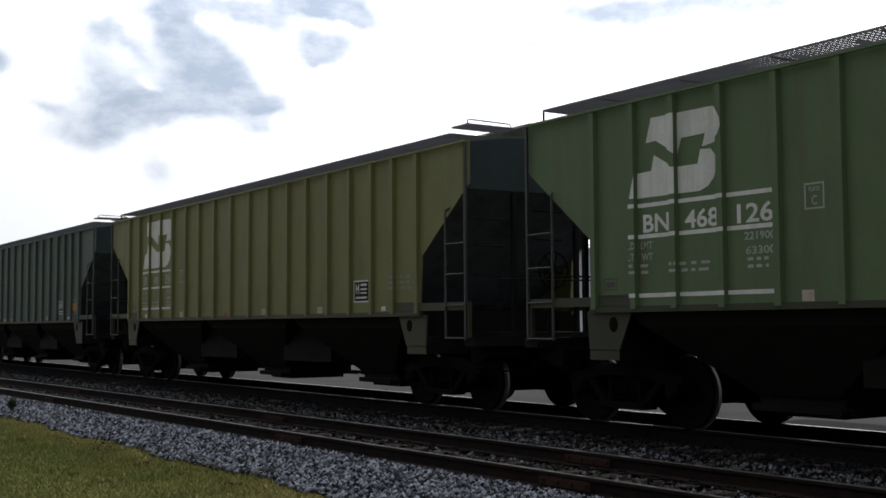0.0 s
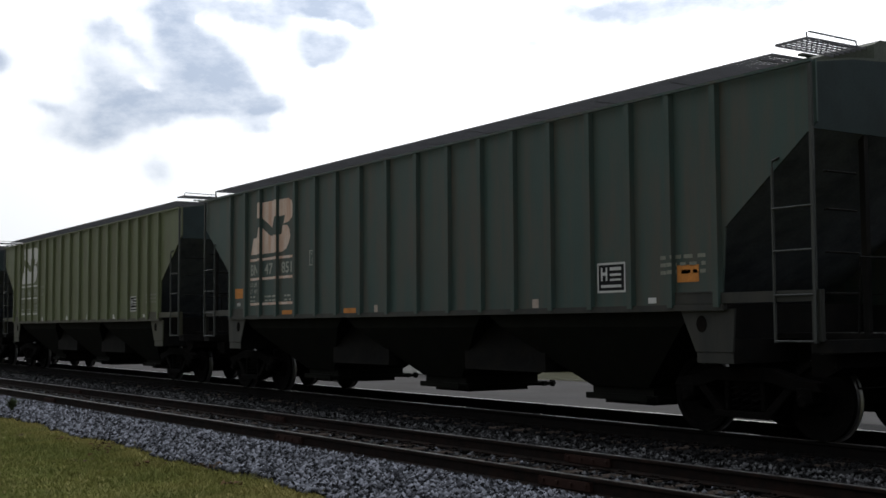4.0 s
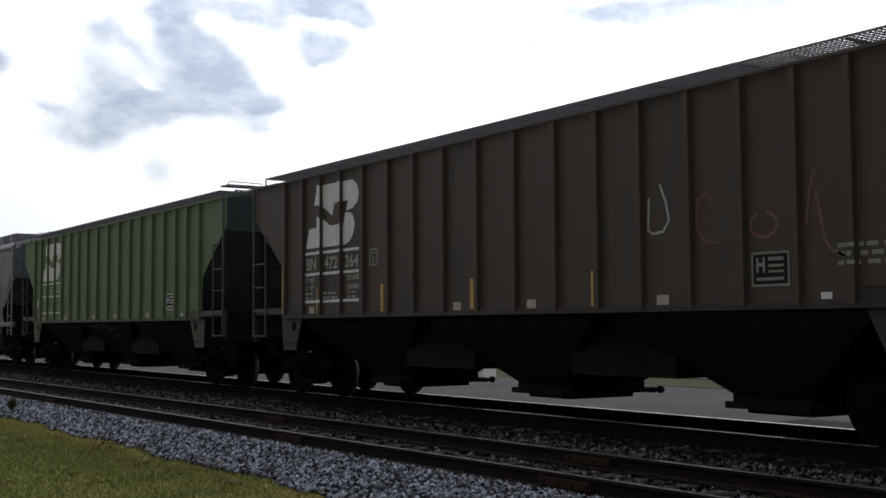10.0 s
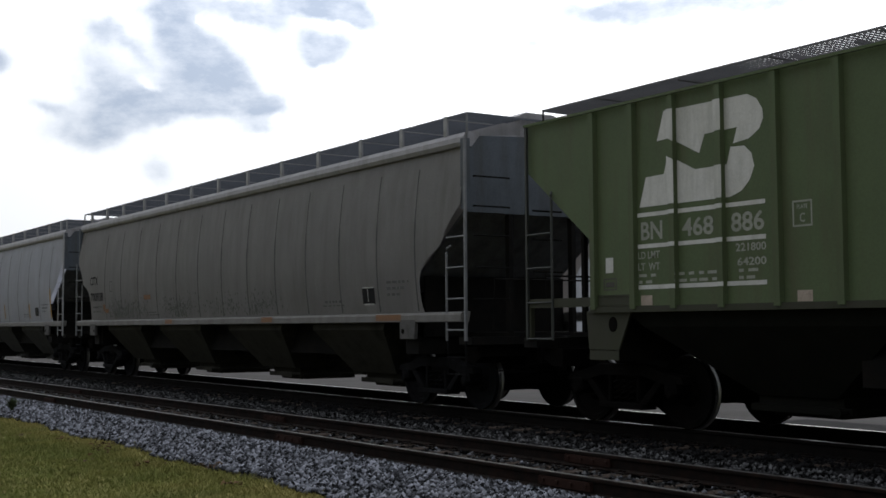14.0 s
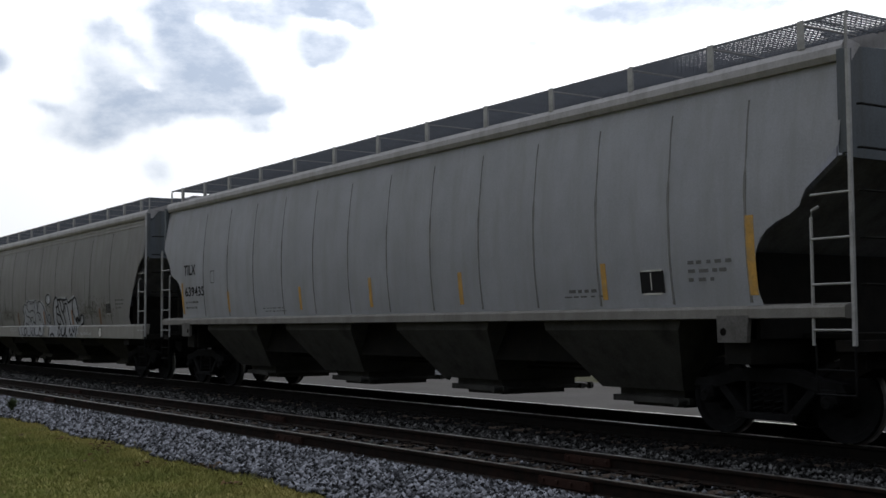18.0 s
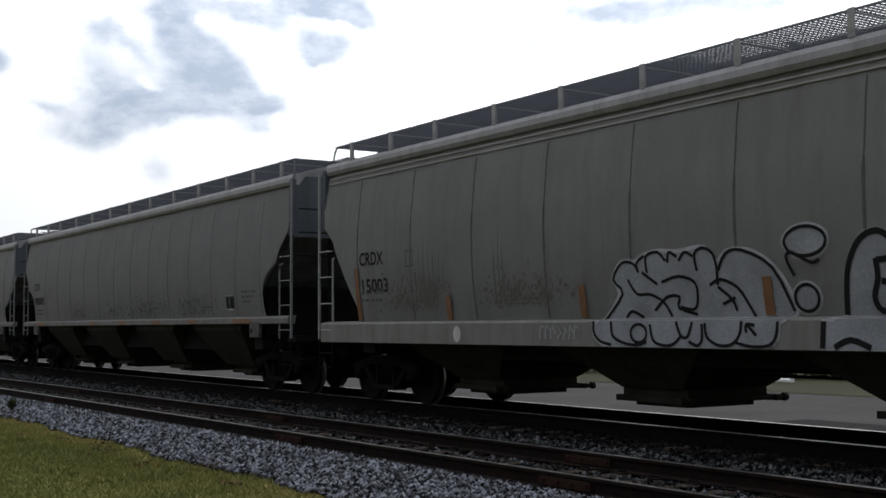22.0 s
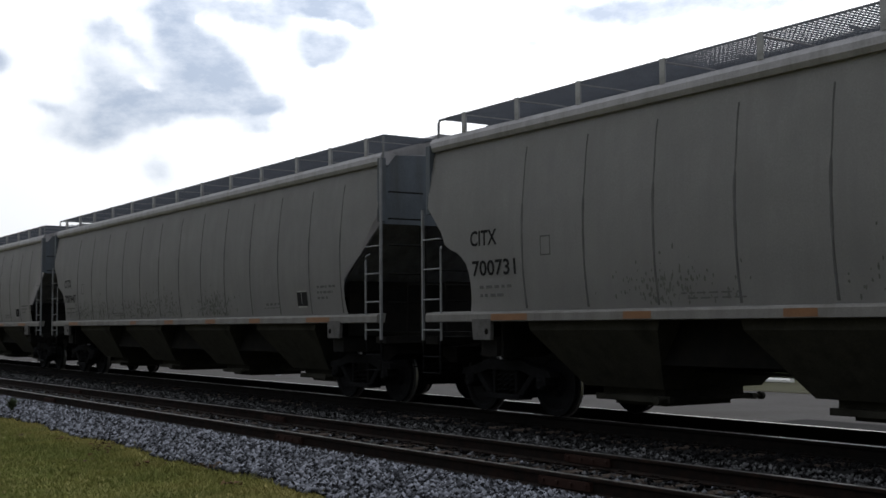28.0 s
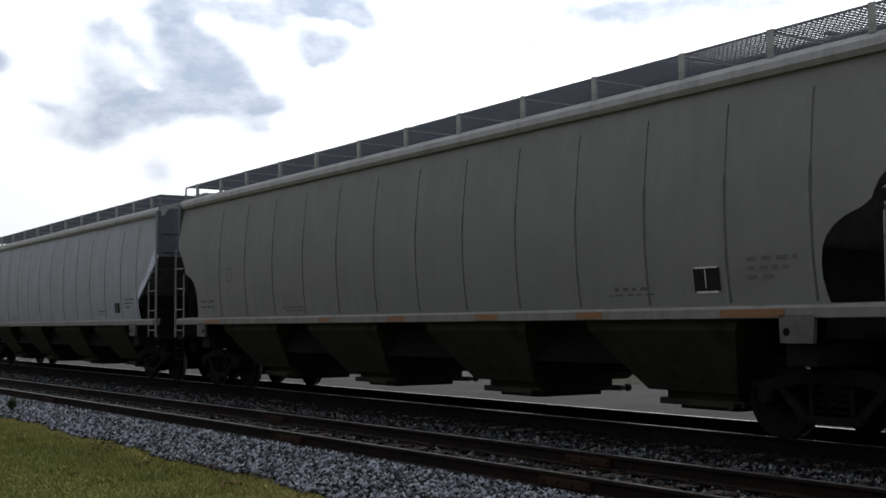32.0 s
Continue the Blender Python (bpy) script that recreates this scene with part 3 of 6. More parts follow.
def build_track(name, yc, ztop, label, tie_x0, tie_x1, metal, joints=((), ()), way=lambda x: 0.0 * x):
    track = thing(name, label, "railway track", (0, yc, ztop), kind="structure")
    for s in (-1, 1):
        bm = bmesh.new()
        sweep_x(bm, [(y + s * 0.7525, z - 0.172) for y, z in RAIL], way)
        rail = part("rail", bm, metal, track, "rusty steel rail")
        bm = bmesh.new()
        sweep_x(bm, [(s * 0.7525 + y, z) for y, z in ((-0.027, -0.004), (0.027, -0.004), (0.027, 0.003), (-0.027, 0.003))], way)
        part("rail_head", bm, M["steel"], rail, "wheel-polished running surface")
        for jx in joints[s > 0]:
            bm = bmesh.new()
            box(bm, -0.40, 0.40, -0.045, 0.045, -0.135, -0.045)
            for k in range(4):
                box(bm, -0.34 + 0.22 * k, -0.30 + 0.22 * k, -0.065, 0.065, -0.105, -0.07)
            part("joint_bar", bm, M["joint"], rail, "rusty bolted joint bar", at=(jx, s * 0.7525 + float(way(jx)), 0))
    rng = random.Random(4)

    def tie(bm):
        box(bm, -0.11, 0.11, -1.3, 1.3, -0.36, -0.185)

    def plate(bm):
        box(bm, -0.09, 0.09, -0.17, 0.17, -0.186, -0.168)
        for y in (-0.11, 0.11):
            box(bm, -0.05, -0.02, y - 0.015, y + 0.015, -0.168, -0.145)
            box(bm, 0.02, 0.05, y - 0.015, y + 0.015, -0.168, -0.145)
    x = tie_x0
    while x < tie_x1:
        t = part("tie", shared("tie", tie, M["tie"], bevel=0.012), None, track, at=(x, float(way(x)) + rng.uniform(-0.05, 0.05), rng.uniform(-0.012, 0.008)))
        t.rotation_euler = (0, 0, rng.uniform(-0.03, 0.03))
        for s in (-1, 1):
            part("tie_plate", shared("tie_plate", plate, M["rust"]), None, t, at=(0, s * 0.7525, 0))
        x += 0.53 + rng.uniform(-0.03, 0.03)
    return track


# ---- covered hoppers ----
RIBS_A = [s * x for x in (0.46, 1.36, 2.22, 3.02, 3.85, 4.66, 5.42, 6.12, 6.86) for s in (-1, 1)]
RIB_HALF, RIB_OUT = 0.055, 0.065
WHEEL_R = 0.457


def truck_parts(car, x, cast):
    def bolster(bm):
        box(bm, -0.2, 0.2, -1.0, 1.0, 0.42, 0.70)
        # Lower plank added to close off daylight between the springs.
        box(bm, -0.32, 0.32, -0.88, 0.88, 0.24, 0.44)
        lathe_y_z(bm, 0.17, 0.70, 0.80)
    truck = part("truck", shared("truck_bolster", bolster, cast), None, car, "grimy three-piece freight truck, coloured near black for underbody shade", at=(x, 0, 0))

    def frame_mesh(bm):
        # cast side frame: top chord, two sloping tension members, spring seat
        prism(bm, [(-1.12, 0.56), (-1.06, 0.66), (-0.75, 0.70), (-0.42, 0.80), (0.42, 0.80), (0.75, 0.70), (1.06, 0.66), (1.12, 0.56),
                   (0.70, 0.56), (0.40, 0.66), (-0.40, 0.66), (-0.70, 0.56)], -0.09, 0.09)
        for s in (-1, 1):
            prism(bm, [(s * 0.74, 0.58), (s * 0.62, 0.60), (s * 0.30, 0.30), (s * 0.40, 0.24)], -0.08, 0.08)
            prism(bm, [(s * 0.30, 0.68), (s * 0.24, 0.68), (s * 0.24, 0.30), (s * 0.30, 0.30)], -0.07, 0.07)
            box(bm, s * 0.89 - 0.11, s * 0.89 + 0.11, -0.10, 0.10, 0.44, 0.60)
        box(bm, -0.42, 0.42, -0.13, 0.13, 0.22, 0.30)

    def spring(bm):
        pts = [(0.055 * math.cos(a), 0.055 * math.sin(a) - 0.02, 0.30 + 0.28 * a / 25.0) for a in np.linspace(0, 25, 34)]
        tube(bm, pts, 0.014, 4)

    for s in (-1, 1):
        part("side_frame", shared("side_frame", frame_mesh, cast, bevel=0.012), None, truck, at=(0, s * 0.99, 0))
    # springs and bearing caps are set on the truck as pieces
    for s in (-1, 1):
        for cx in (-0.15, 0.0, 0.15):
            part("spring", shared("spring", spring, cast), None, truck, at=(cx, s * 0.99, 0))

    for sx in (-1, 1):
        def beam(bm):
            for y in (-0.7525, 0.7525):
                box(bm, 0.36, 0.42, y - 0.05, y + 0.05, 0.30, 0.62)
            box(bm, 0.34, 0.38, -0.8, 0.8, 0.40, 0.48)
            prism(bm, [(0.34, 0.46), (0.38, 0.46), (0.30, 0.78), (0.24, 0.78)], -0.12, -0.06)
            tube(bm, [(0.36, -0.7, 0.44), (0.20, 0.0, 0.34), (0.36, 0.7, 0.44)], 0.022, 5)
        bb = part("brake_beam", shared("brake_beam", beam, cast), None, truck)
        if sx < 0:
            bb.rotation_euler = (0, 0, math.pi)

    def wheels(bm):
        for s in (-1, 1):
            y = s * 0.7525
            lathe_y(bm, [(y - s * 0.075, 0.10), (y - s * 0.075, 0.470), (y - s * 0.048, 0.484), (y - s * 0.035, WHEEL_R), (y + s * 0.012, WHEEL_R - 0.002), (y + s * 0.068, WHEEL_R - 0.004),
                         (y + s * 0.070, 0.385), (y + s * 0.030, 0.360), (y + s * 0.010, 0.18), (y + s * 0.085, 0.13), (y + s * 0.085, 0.08)], 32)
            lathe_y(bm, [(s * 0.86, 0.0), (s * 0.86, 0.085), (s * 1.10, 0.085), (s * 1.13, 0.06), (s * 1.13, 0.0)], 14)
            for k in range(3):
                a = k * 2.094
                lathe_off(bm, s * 1.13, 0.05 * math.cos(a), 0.05 * math.sin(a), 0.014)
        lathe_y(bm, [(-0.9, 0.0), (-0.9, 0.08), (0.9, 0.08), (0.9, 0.0)], 14)

    made = []
    me = shared("wheelset", wheels, cast, smooth=True)
    if len(me.materials) == 1:
        me.materials.append(M["tread"])
        for p in me.polygons:
            if math.hypot(p.center.x, p.center.z) > 0.452 and abs(p.center.y) < 0.765:
                p.material_index = 1
    for sx in (-1, 1):
        w = part("wheelset", shared("wheelset", wheels, cast, smooth=True), None, truck, at=(sx * 0.89, 0, WHEEL_R))
        made.append(w)
    return truck, made


def lathe_y_z(bm, r, z0, z1, seg=20):
    a = [bm.verts.new((r * math.cos(k * 6.2832 / seg), r * math.sin(k * 6.2832 / seg), z0)) for k in range(seg)]
    b = [bm.verts.new((v.co.x, v.co.y, z1)) for v in a]
    for k in range(seg):
        bm.faces.new((a[k], a[(k + 1) % seg], b[(k + 1) % seg], b[k]))
    bm.faces.new(b)


def lathe_off(bm, y, x, z, r):
    a = [bm.verts.new((x + r * math.cos(k), y, z + r * math.sin(k))) for k in np.linspace(0, 6.2832, 7)[:-1]]
    b = [bm.verts.new((v.co.x, y + math.copysign(0.012, y), v.co.z)) for v in a]
    for k in range(6):
        bm.faces.new((a[k], a[(k + 1) % 6], b[(k + 1) % 6], b[k]))
    bm.faces.new(b)


def ladder(car, x_post, x_in, y, z_low, z_post, z_in, rungs, material, key, stirrup=None):
    """Two stiles and their rungs; the inner stile bends over at its top."""
    d = 1 if x_post > 0 else -1

    def stiles(bm):
        box(bm, x_post - 0.019, x_post + 0.019, y - 0.019, y + 0.019, z_low, z_post)
        tube(bm, [(x_in, y, z_low), (x_in, y, z_in - 0.12), (x_in + d * 0.01, y, z_in - 0.04), (x_in + d * 0.06, y + math.copysign(0.05, -y), z_in)], 0.018, 6)

    def step(bm):
        if stirrup:
            tube(bm, [(x_in + d * 0.03, y, z_low), (x_in + d * 0.03, y, stirrup), (x_post, y, stirrup), (x_post, y, z_low)], 0.016, 6)
            tube(bm, [(x_in + d * 0.03, y, (z_low + stirrup) / 2), (x_post, y, (z_low + stirrup) / 2)], 0.014, 6)
    lad = part("ladder", shared("ladder" + key, stiles, material), None, car, "steel side ladder")
    if stirrup:
        part("stirrup", shared("stirrup" + key, step, M["truck_grey"]), None, lad, "dark hanging step")
    for z in rungs:
        def rung(bm):
            tube(bm, [(x_in, y, 0), (x_in + d * 0.02, y * 1.012, 0.0), (x_post - d * 0.02, y * 1.012, 0.0), (x_post, y, 0)], 0.013, 6)
        part("rung", shared("rung" + key, rung, material), None, lad, at=(0, 0, z))
    return lad


def grating(bm, x0, x1, y0, y1, z, step=0.06, bars=10):
    """Open steel grating: upright cross bars, thin long rods, a rim."""
    for i in range(bars + 1):
        y = y0 + (y1 - y0) * i / bars
        h, w = (0.024, 0.005) if i in (0, bars) else (0.006, 0.003)
        box(bm, x0, x1, y - w, y + w, z - h, z)
    n = max(1, int((x1 - x0) / step))
    for i in range(n + 1):
        x = x0 + (x1 - x0) * i / n
        h, w = (0.024, 0.005) if i in (0, n) else (0.0205, 0.0025)
        box(bm, x - w, x + w, y0 + 0.006, y1 - 0.006, z - h - 0.001, z - 0.002)


def coupler(car, x, d):
    def body(bm):
        box(bm, 0.0, 0.55, -0.075, 0.075, 0.80, 0.96)
        prism(bm, [(0.50, 0.76), (0.62, 0.74), (0.80, 0.76), (0.84, 0.88), (0.80, 1.00), (0.62, 1.02), (0.50, 1.00)], -0.16, 0.10)
        box(bm, 0.68, 0.88, 0.04, 0.17, 0.78, 0.98)
        tube(bm, [(0.2, 0.30, 0.78), (0.42, 0.34, 0.66), (0.62, 0.32, 0.50), (0.72, 0.26, 0.44), (0.80, 0.14, 0.47)], 0.025, 8)
        tube(bm, [(0.10, -0.25, 0.98), (0.14, -0.7, 1.0), (0.12, -1.35, 1.0), (0.14, -1.42, 0.84)], 0.014, 6)
    c = part("coupler", shared("coupler", body, M["truck"], bevel=0.0), None, car, "knuckle coupler with hanging air hose", at=(x, 0, 0))

    def draft(bm):
        box(bm, -0.75, 0.12, -0.36, 0.36, 0.60, 1.10)
        prism(bm, [(-0.30, 0.98), (0.10, 0.98), (0.10, 0.84), (-0.10, 0.74), (-0.30, 0.74)], -1.25, 1.25)
        box(bm, 0.10, 0.24, -0.24, 0.24, 0.70, 1.06)
    part("draft_gear", shared("draft_gear", draft, M["truck"]), None, c, "draft gear and end beam, coloured near black for shade")

    def pipe(bm):
        tube(bm, [(-0.75, -0.55, 0.70), (-0.2, -0.55, 0.68), (0.05, -0.42, 0.66), (0.20, -0.32, 0.72)], 0.022, 6)
    part("brake_pipe", shared("brake_pipe", pipe, M["truck"]), None, c, "brake pipe")

    def step(bm):
        tube(bm, [(0.02, 0.22, 0.84), (0.10, 0.22, 0.62), (0.10, -0.22, 0.62), (0.02, -0.22, 0.84)], 0.014, 6)
    for y in (-0.78, 0.78):
        part("end_step", shared("end_step", step, M["truck"]), None, c, at=(0, y, 0))
    if d < 0:
        c.rotation_euler = (0, 0, math.pi)
    return c


def brake_wheel(car, x, y, z, material):
    """Hand brake wheel on the end whose sign x has: rim, hub, spokes, housing."""
    def rim(bm):
        tube(bm, [(0, 0.28 * math.cos(a), 0.28 * math.sin(a)) for a in np.linspace(0, 2 * math.pi, 25)], 0.016, 6)

    def hub(bm):
        tube(bm, [(-0.025, 0, 0), (0.04, 0, 0)], 0.085, 12)

    def spoke(bm):
        tube(bm, [(0, 0.075, 0), (0, 0.275, 0)], 0.012, 5)
    w = part("brake_wheel", shared("brake_wheel", rim, material), None, car, "black spoked hand brake wheel", at=(x, y, z))
    part("hub", shared("brake_hub", hub, material), None, w)
    for k in range(7):
        part("spoke", shared("brake_spoke", spoke, material), None, w).rotation_euler = (k * 2 * math.pi / 7, 0, 0)

    def gear(bm):
        box(bm, 0.04, 0.15, -0.08, 0.08, -0.16, 0.08)
        tube(bm, [(0.1, 0.0, -0.15), (0.1, 0.0, -0.90)], 0.02, 6)
    part("brake_housing", shared("brake_housing", gear, M["under"]), None, w)
    if x > 0:
        w.rotation_euler = (0, 0, math.pi)


def underside(car, half, tc, bays, outlet_mat, hop_mat, z_top, end_in, bay_half, steep=False, ridge_low=0.80):
    """Centre sill, hopper bays with their gates, brake gear."""
    def sill(bm):
        box(bm, -half + 0.1, half - 0.1, -0.32, -0.20, 0.72, 1.12)
        box(bm, -half + 0.1, half - 0.1, 0.20, 0.32, 0.72, 1.12)
        box(bm, -half + 0.1, half - 0.1, -0.32, 0.32, 1.10, 1.16)
    part("centre_sill", shared("centre_sill%.1f" % half, sill, M["under"]), None, car)

    def bay(bm):
        top, low = z_top, 0.48
        ring_t = [bm.verts.new(v) for v in ((-bay_half, -1.46, top), (bay_half, -1.46, top), (bay_half, 1.46, top), (-bay_half, 1.46, top))]
        mx, my, mz, bx, by = (bay_half * 0.93, 1.47, top - 0.26, 0.76, 0.90) if steep else (bay_half * 0.86, 1.40, top - 0.22, 0.56, 0.78)
        ring_m = [bm.verts.new(v) for v in ((-mx, -my, mz), (mx, -my, mz), (mx, my, mz), (-mx, my, mz))]
        ring_b = [bm.verts.new(v) for v in ((-bx, -by, low), (bx, -by, low), (bx, by, low), (-bx, by, low))]
        for a, b in ((ring_t, ring_m), (ring_m, ring_b)):
            for k in range(4):
                bm.faces.new((a[k], a[(k + 1) % 4], b[(k + 1) % 4], b[k]))
        bm.faces.new(ring_b)

    def gate(bm):
        box(bm, -0.60, 0.60, -0.72, 0.72, 0.36, 0.48)
        box(bm, -0.48, 0.48, -0.60, 0.60, 0.24, 0.36)
        box(bm, -0.66, 0.76, -0.80, -0.72, 0.30, 0.38)
        box(bm, -0.66, 0.76, 0.72, 0.80, 0.30, 0.38)
        tube(bm, [(0.70, -0.98, 0.34), (0.70, 0.98, 0.34)], 0.03, 8)
        for y in (-0.98, 0.92):
            lathe_y_at(bm, 0.70, y, y + 0.06, 0.34, 0.055)
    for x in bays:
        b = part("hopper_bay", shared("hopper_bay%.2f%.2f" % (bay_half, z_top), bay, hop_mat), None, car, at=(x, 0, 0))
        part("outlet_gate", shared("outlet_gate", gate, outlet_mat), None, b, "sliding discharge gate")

    def ridge(bm):
        box(bm, -1.0, 1.0, -1.12, 1.12, ridge_low, min(1.44, z_top - 0.05))
    for x0, x1 in zip(bays, bays[1:]):
        part("cross_ridge", shared("cross_ridge%.2f%.2f" % (ridge_low, z_top), ridge, M["under"]), None, car, at=((x0 + x1) / 2, 0, 0))

    def tank(bm):
        lathe_x(bm, -0.45, 0.45, 0.55, 1.02, 0.17)
    for d in (-1,):
        part("air_reservoir", shared("air_reservoir", tank, M["under"]), None, car, at=(-(end_in + 0.9), 0.2, 0.25))

    def rods(bm):
        tube(bm, [(-tc + 1.2, -0.5, 0.72), (tc - 1.2, -0.42, 0.66)], 0.02, 6)
        tube(bm, [(-tc + 1.0, 0.6, 1.05), (tc - 1.0, 0.6, 1.05)], 0.02, 6)
    part("brake_rigging", shared("brake_rigging%.1f" % tc, rods, M["under"]), None, car)


def lathe_y_at(bm, x, y0, y1, z, r, seg=12):
    a = [bm.verts.new((x + r * math.cos(k * 6.2832 / seg), y0, z + r * math.sin(k * 6.2832 / seg))) for k in range(seg)]
    b = [bm.verts.new((v.co.x, y1, v.co.z)) for v in a]
    for k in range(seg):
        bm.faces.new((a[k], a[(k + 1) % seg], b[(k + 1) % seg], b[k]))
    bm.faces.new(a[::-1])
    bm.faces.new(b)


def lathe_x(bm, x0, x1, y, z, r, seg=16):
    rings = []
    for x, k in ((x0, 0.0), (x0 + 0.01, 0.6), (x0 + 0.07, 1.0), (x1 - 0.07, 1.0), (x1 - 0.01, 0.6), (x1, 0.0)):
        rings.append([bm.verts.new((x, y + r * max(k, 0.02) * math.cos(q * 6.2832 / seg), z + r * max(k, 0.02) * math.sin(q * 6.2832 / seg))) for q in range(seg)])
    for a, b in zip(rings, rings[1:]):
        for q in range(seg):
            bm.faces.new((a[q], a[(q + 1) % seg], b[(q + 1) % seg], b[q]))


# ---- markings ----
LOGO_TOP = ((-5.70, 3.52), (-5.58, 3.87), (-4.27, 3.86), (-4.14, 3.79), (-4.06, 3.67), (-4.05, 3.56), (-4.11, 3.45), (-4.26, 3.36), (-4.49, 3.335),
            (-4.43, 3.51), (-4.92, 3.50), (-5.01, 3.29), (-5.48, 3.53))
LOGO_LOW = ((-6.02, 2.74), (-5.90, 3.10), (-5.59, 3.11), (-5.52, 3.33), (-5.08, 3.11), (-4.59, 3.11), (-4.53, 3.30), (-4.33, 3.29), (-4.23, 3.20), (-4.19, 3.05),
            (-4.26, 2.90), (-4.38, 2.79), (-4.55, 2.735))


def profile_b(z):
    """Half width of the curved side at height z."""
    t = (z - 2.55) / 1.35
    return 1.595 - (0.14 if t < 0 else 0.13) * t * t


def stick(bm, kind):
    """Lays a flat marking in x and z onto the car's side, over the ribs of a ribbed car."""
    bm.normal_update()
    bmesh.ops.triangulate(bm, faces=bm.faces[:], ngon_method="EAR_CLIP")
    if kind == "A":
        xs = [v.co.x for v in bm.verts]
        for r in RIBS_A:
            for e in (r - RIB_HALF, r + RIB_HALF):
                if min(xs) < e < max(xs):
                    res = bmesh.ops.bisect_plane(bm, geom=bm.verts[:] + bm.edges[:] + bm.faces[:], plane_co=(e, 0, 0), plane_no=(1, 0, 0))
                    bmesh.ops.split_edges(bm, edges=[g for g in res["geom_cut"] if isinstance(g, bmesh.types.BMEdge)])
        for f in bm.faces:
            c = f.calc_center_median().x
            on = any(abs(c - r) < RIB_HALF for r in RIBS_A)
            for v in f.verts:
                v.co.y = -1.53 - (RIB_OUT if on else 0.0) - 0.004
    else:
        ledge = 1.37 if kind == "D" else 1.50
        for z in [ledge - 0.013, ledge + 0.013] + list(np.arange(1.6, 3.8, 0.2)):
            bmesh.ops.bisect_plane(bm, geom=bm.verts[:] + bm.edges[:] + bm.faces[:], plane_co=(0, 0, z), plane_no=(0, 0, 1))
        for v in bm.verts:
            v.co.y = -profile_b(v.co.z) - 0.006 if v.co.z > ledge else -1.605
        lay = lift_layer(bm)
        for v in bm.verts:
            v.co.y -= v[lay]


def lift_layer(bm):
    """Keeps overlapping paint a hair apart."""
    return bm.verts.layers.float.get("lift") or bm.verts.layers.float.new("lift")


def poly(bm, pts):
    lay = lift_layer(bm)
    up = 0.0001 * (len(bm.faces) % 30)
    vs = [bm.verts.new((x, 0, z)) for x, z in pts]
    for v in vs:
        v[lay] = up
    bm.faces.new(vs)


def rect(bm, x0, x1, z0, z1):
    poly(bm, ((x0, z0), (x1, z0), (x1, z1), (x0, z1)))


def outline(bm, x0, x1, z0, z1, w):
    rect(bm, x0, x1, z0, z0 + w)
    rect(bm, x0, x1, z1 - w, z1)
    rect(bm, x0, x0 + w, z0 + w, z1 - w)
    rect(bm, x1 - w, x1, z0 + w, z1 - w)


def letters(bm, text, x0, x1, z0, z1, slant=0.0):
    """Lettering in the built-in font, fitted to a box in x and z."""
    cu = bpy.data.curves.new("lettering", "FONT")
    cu.body = text
    cu.resolution_u = 3
    cu.offset = 0.02
    ob = bpy.data.objects.new("lettering", cu)
    scene.collection.objects.link(ob)
    bpy.context.view_layer.update()
    me = ob.evaluated_get(bpy.context.evaluated_depsgraph_get()).to_mesh()
    co = np.array([v.co[:] for v in me.vertices])
    lo, hi = co.min(0), co.max(0)
    vs = []
    for c in co:
        vs.append(bm.verts.new((x0 + (c[0] - lo[0]) / (hi[0] - lo[0]) * (x1 - x0), 0, z0 + (c[1] - lo[1]) / (hi[1] - lo[1]) * (z1 - z0))))
    for p in me.polygons:
        bm.faces.new([vs[i] for i in p.vertices])
    ob.to_mesh_clear()
    bpy.data.objects.remove(ob)
    bpy.data.curves.remove(cu)


def dashes(bm, rng, x0, x1, z, h):
    """A line of small writing too worn to read, as bars."""
    x = x0
    while x < x1 - 0.03:
        w = min(rng.uniform(0.06, 0.16), x1 - x)
        rect(bm, x, x + w, z, z + h)
        x += w + rng.uniform(0.03, 0.08)


def marking(car, name, kind, material, make, label=""):
    bm = bmesh.new()
    make(bm)
    stick(bm, kind)
    me = bpy.data.meshes.new(name)
    bm.to_mesh(me)
    bm.free()
    me.materials.append(material)
    return part(name, me, material, car, label)


def scaled(shape, x0, x1, z0, z1):
    """The emblem's outline, stretched to a box."""
    return [(x0 + (x + 6.02) / 1.97 * (x1 - x0), z0 + (z - 2.735) / 1.135 * (z1 - z0)) for x, z in shape]


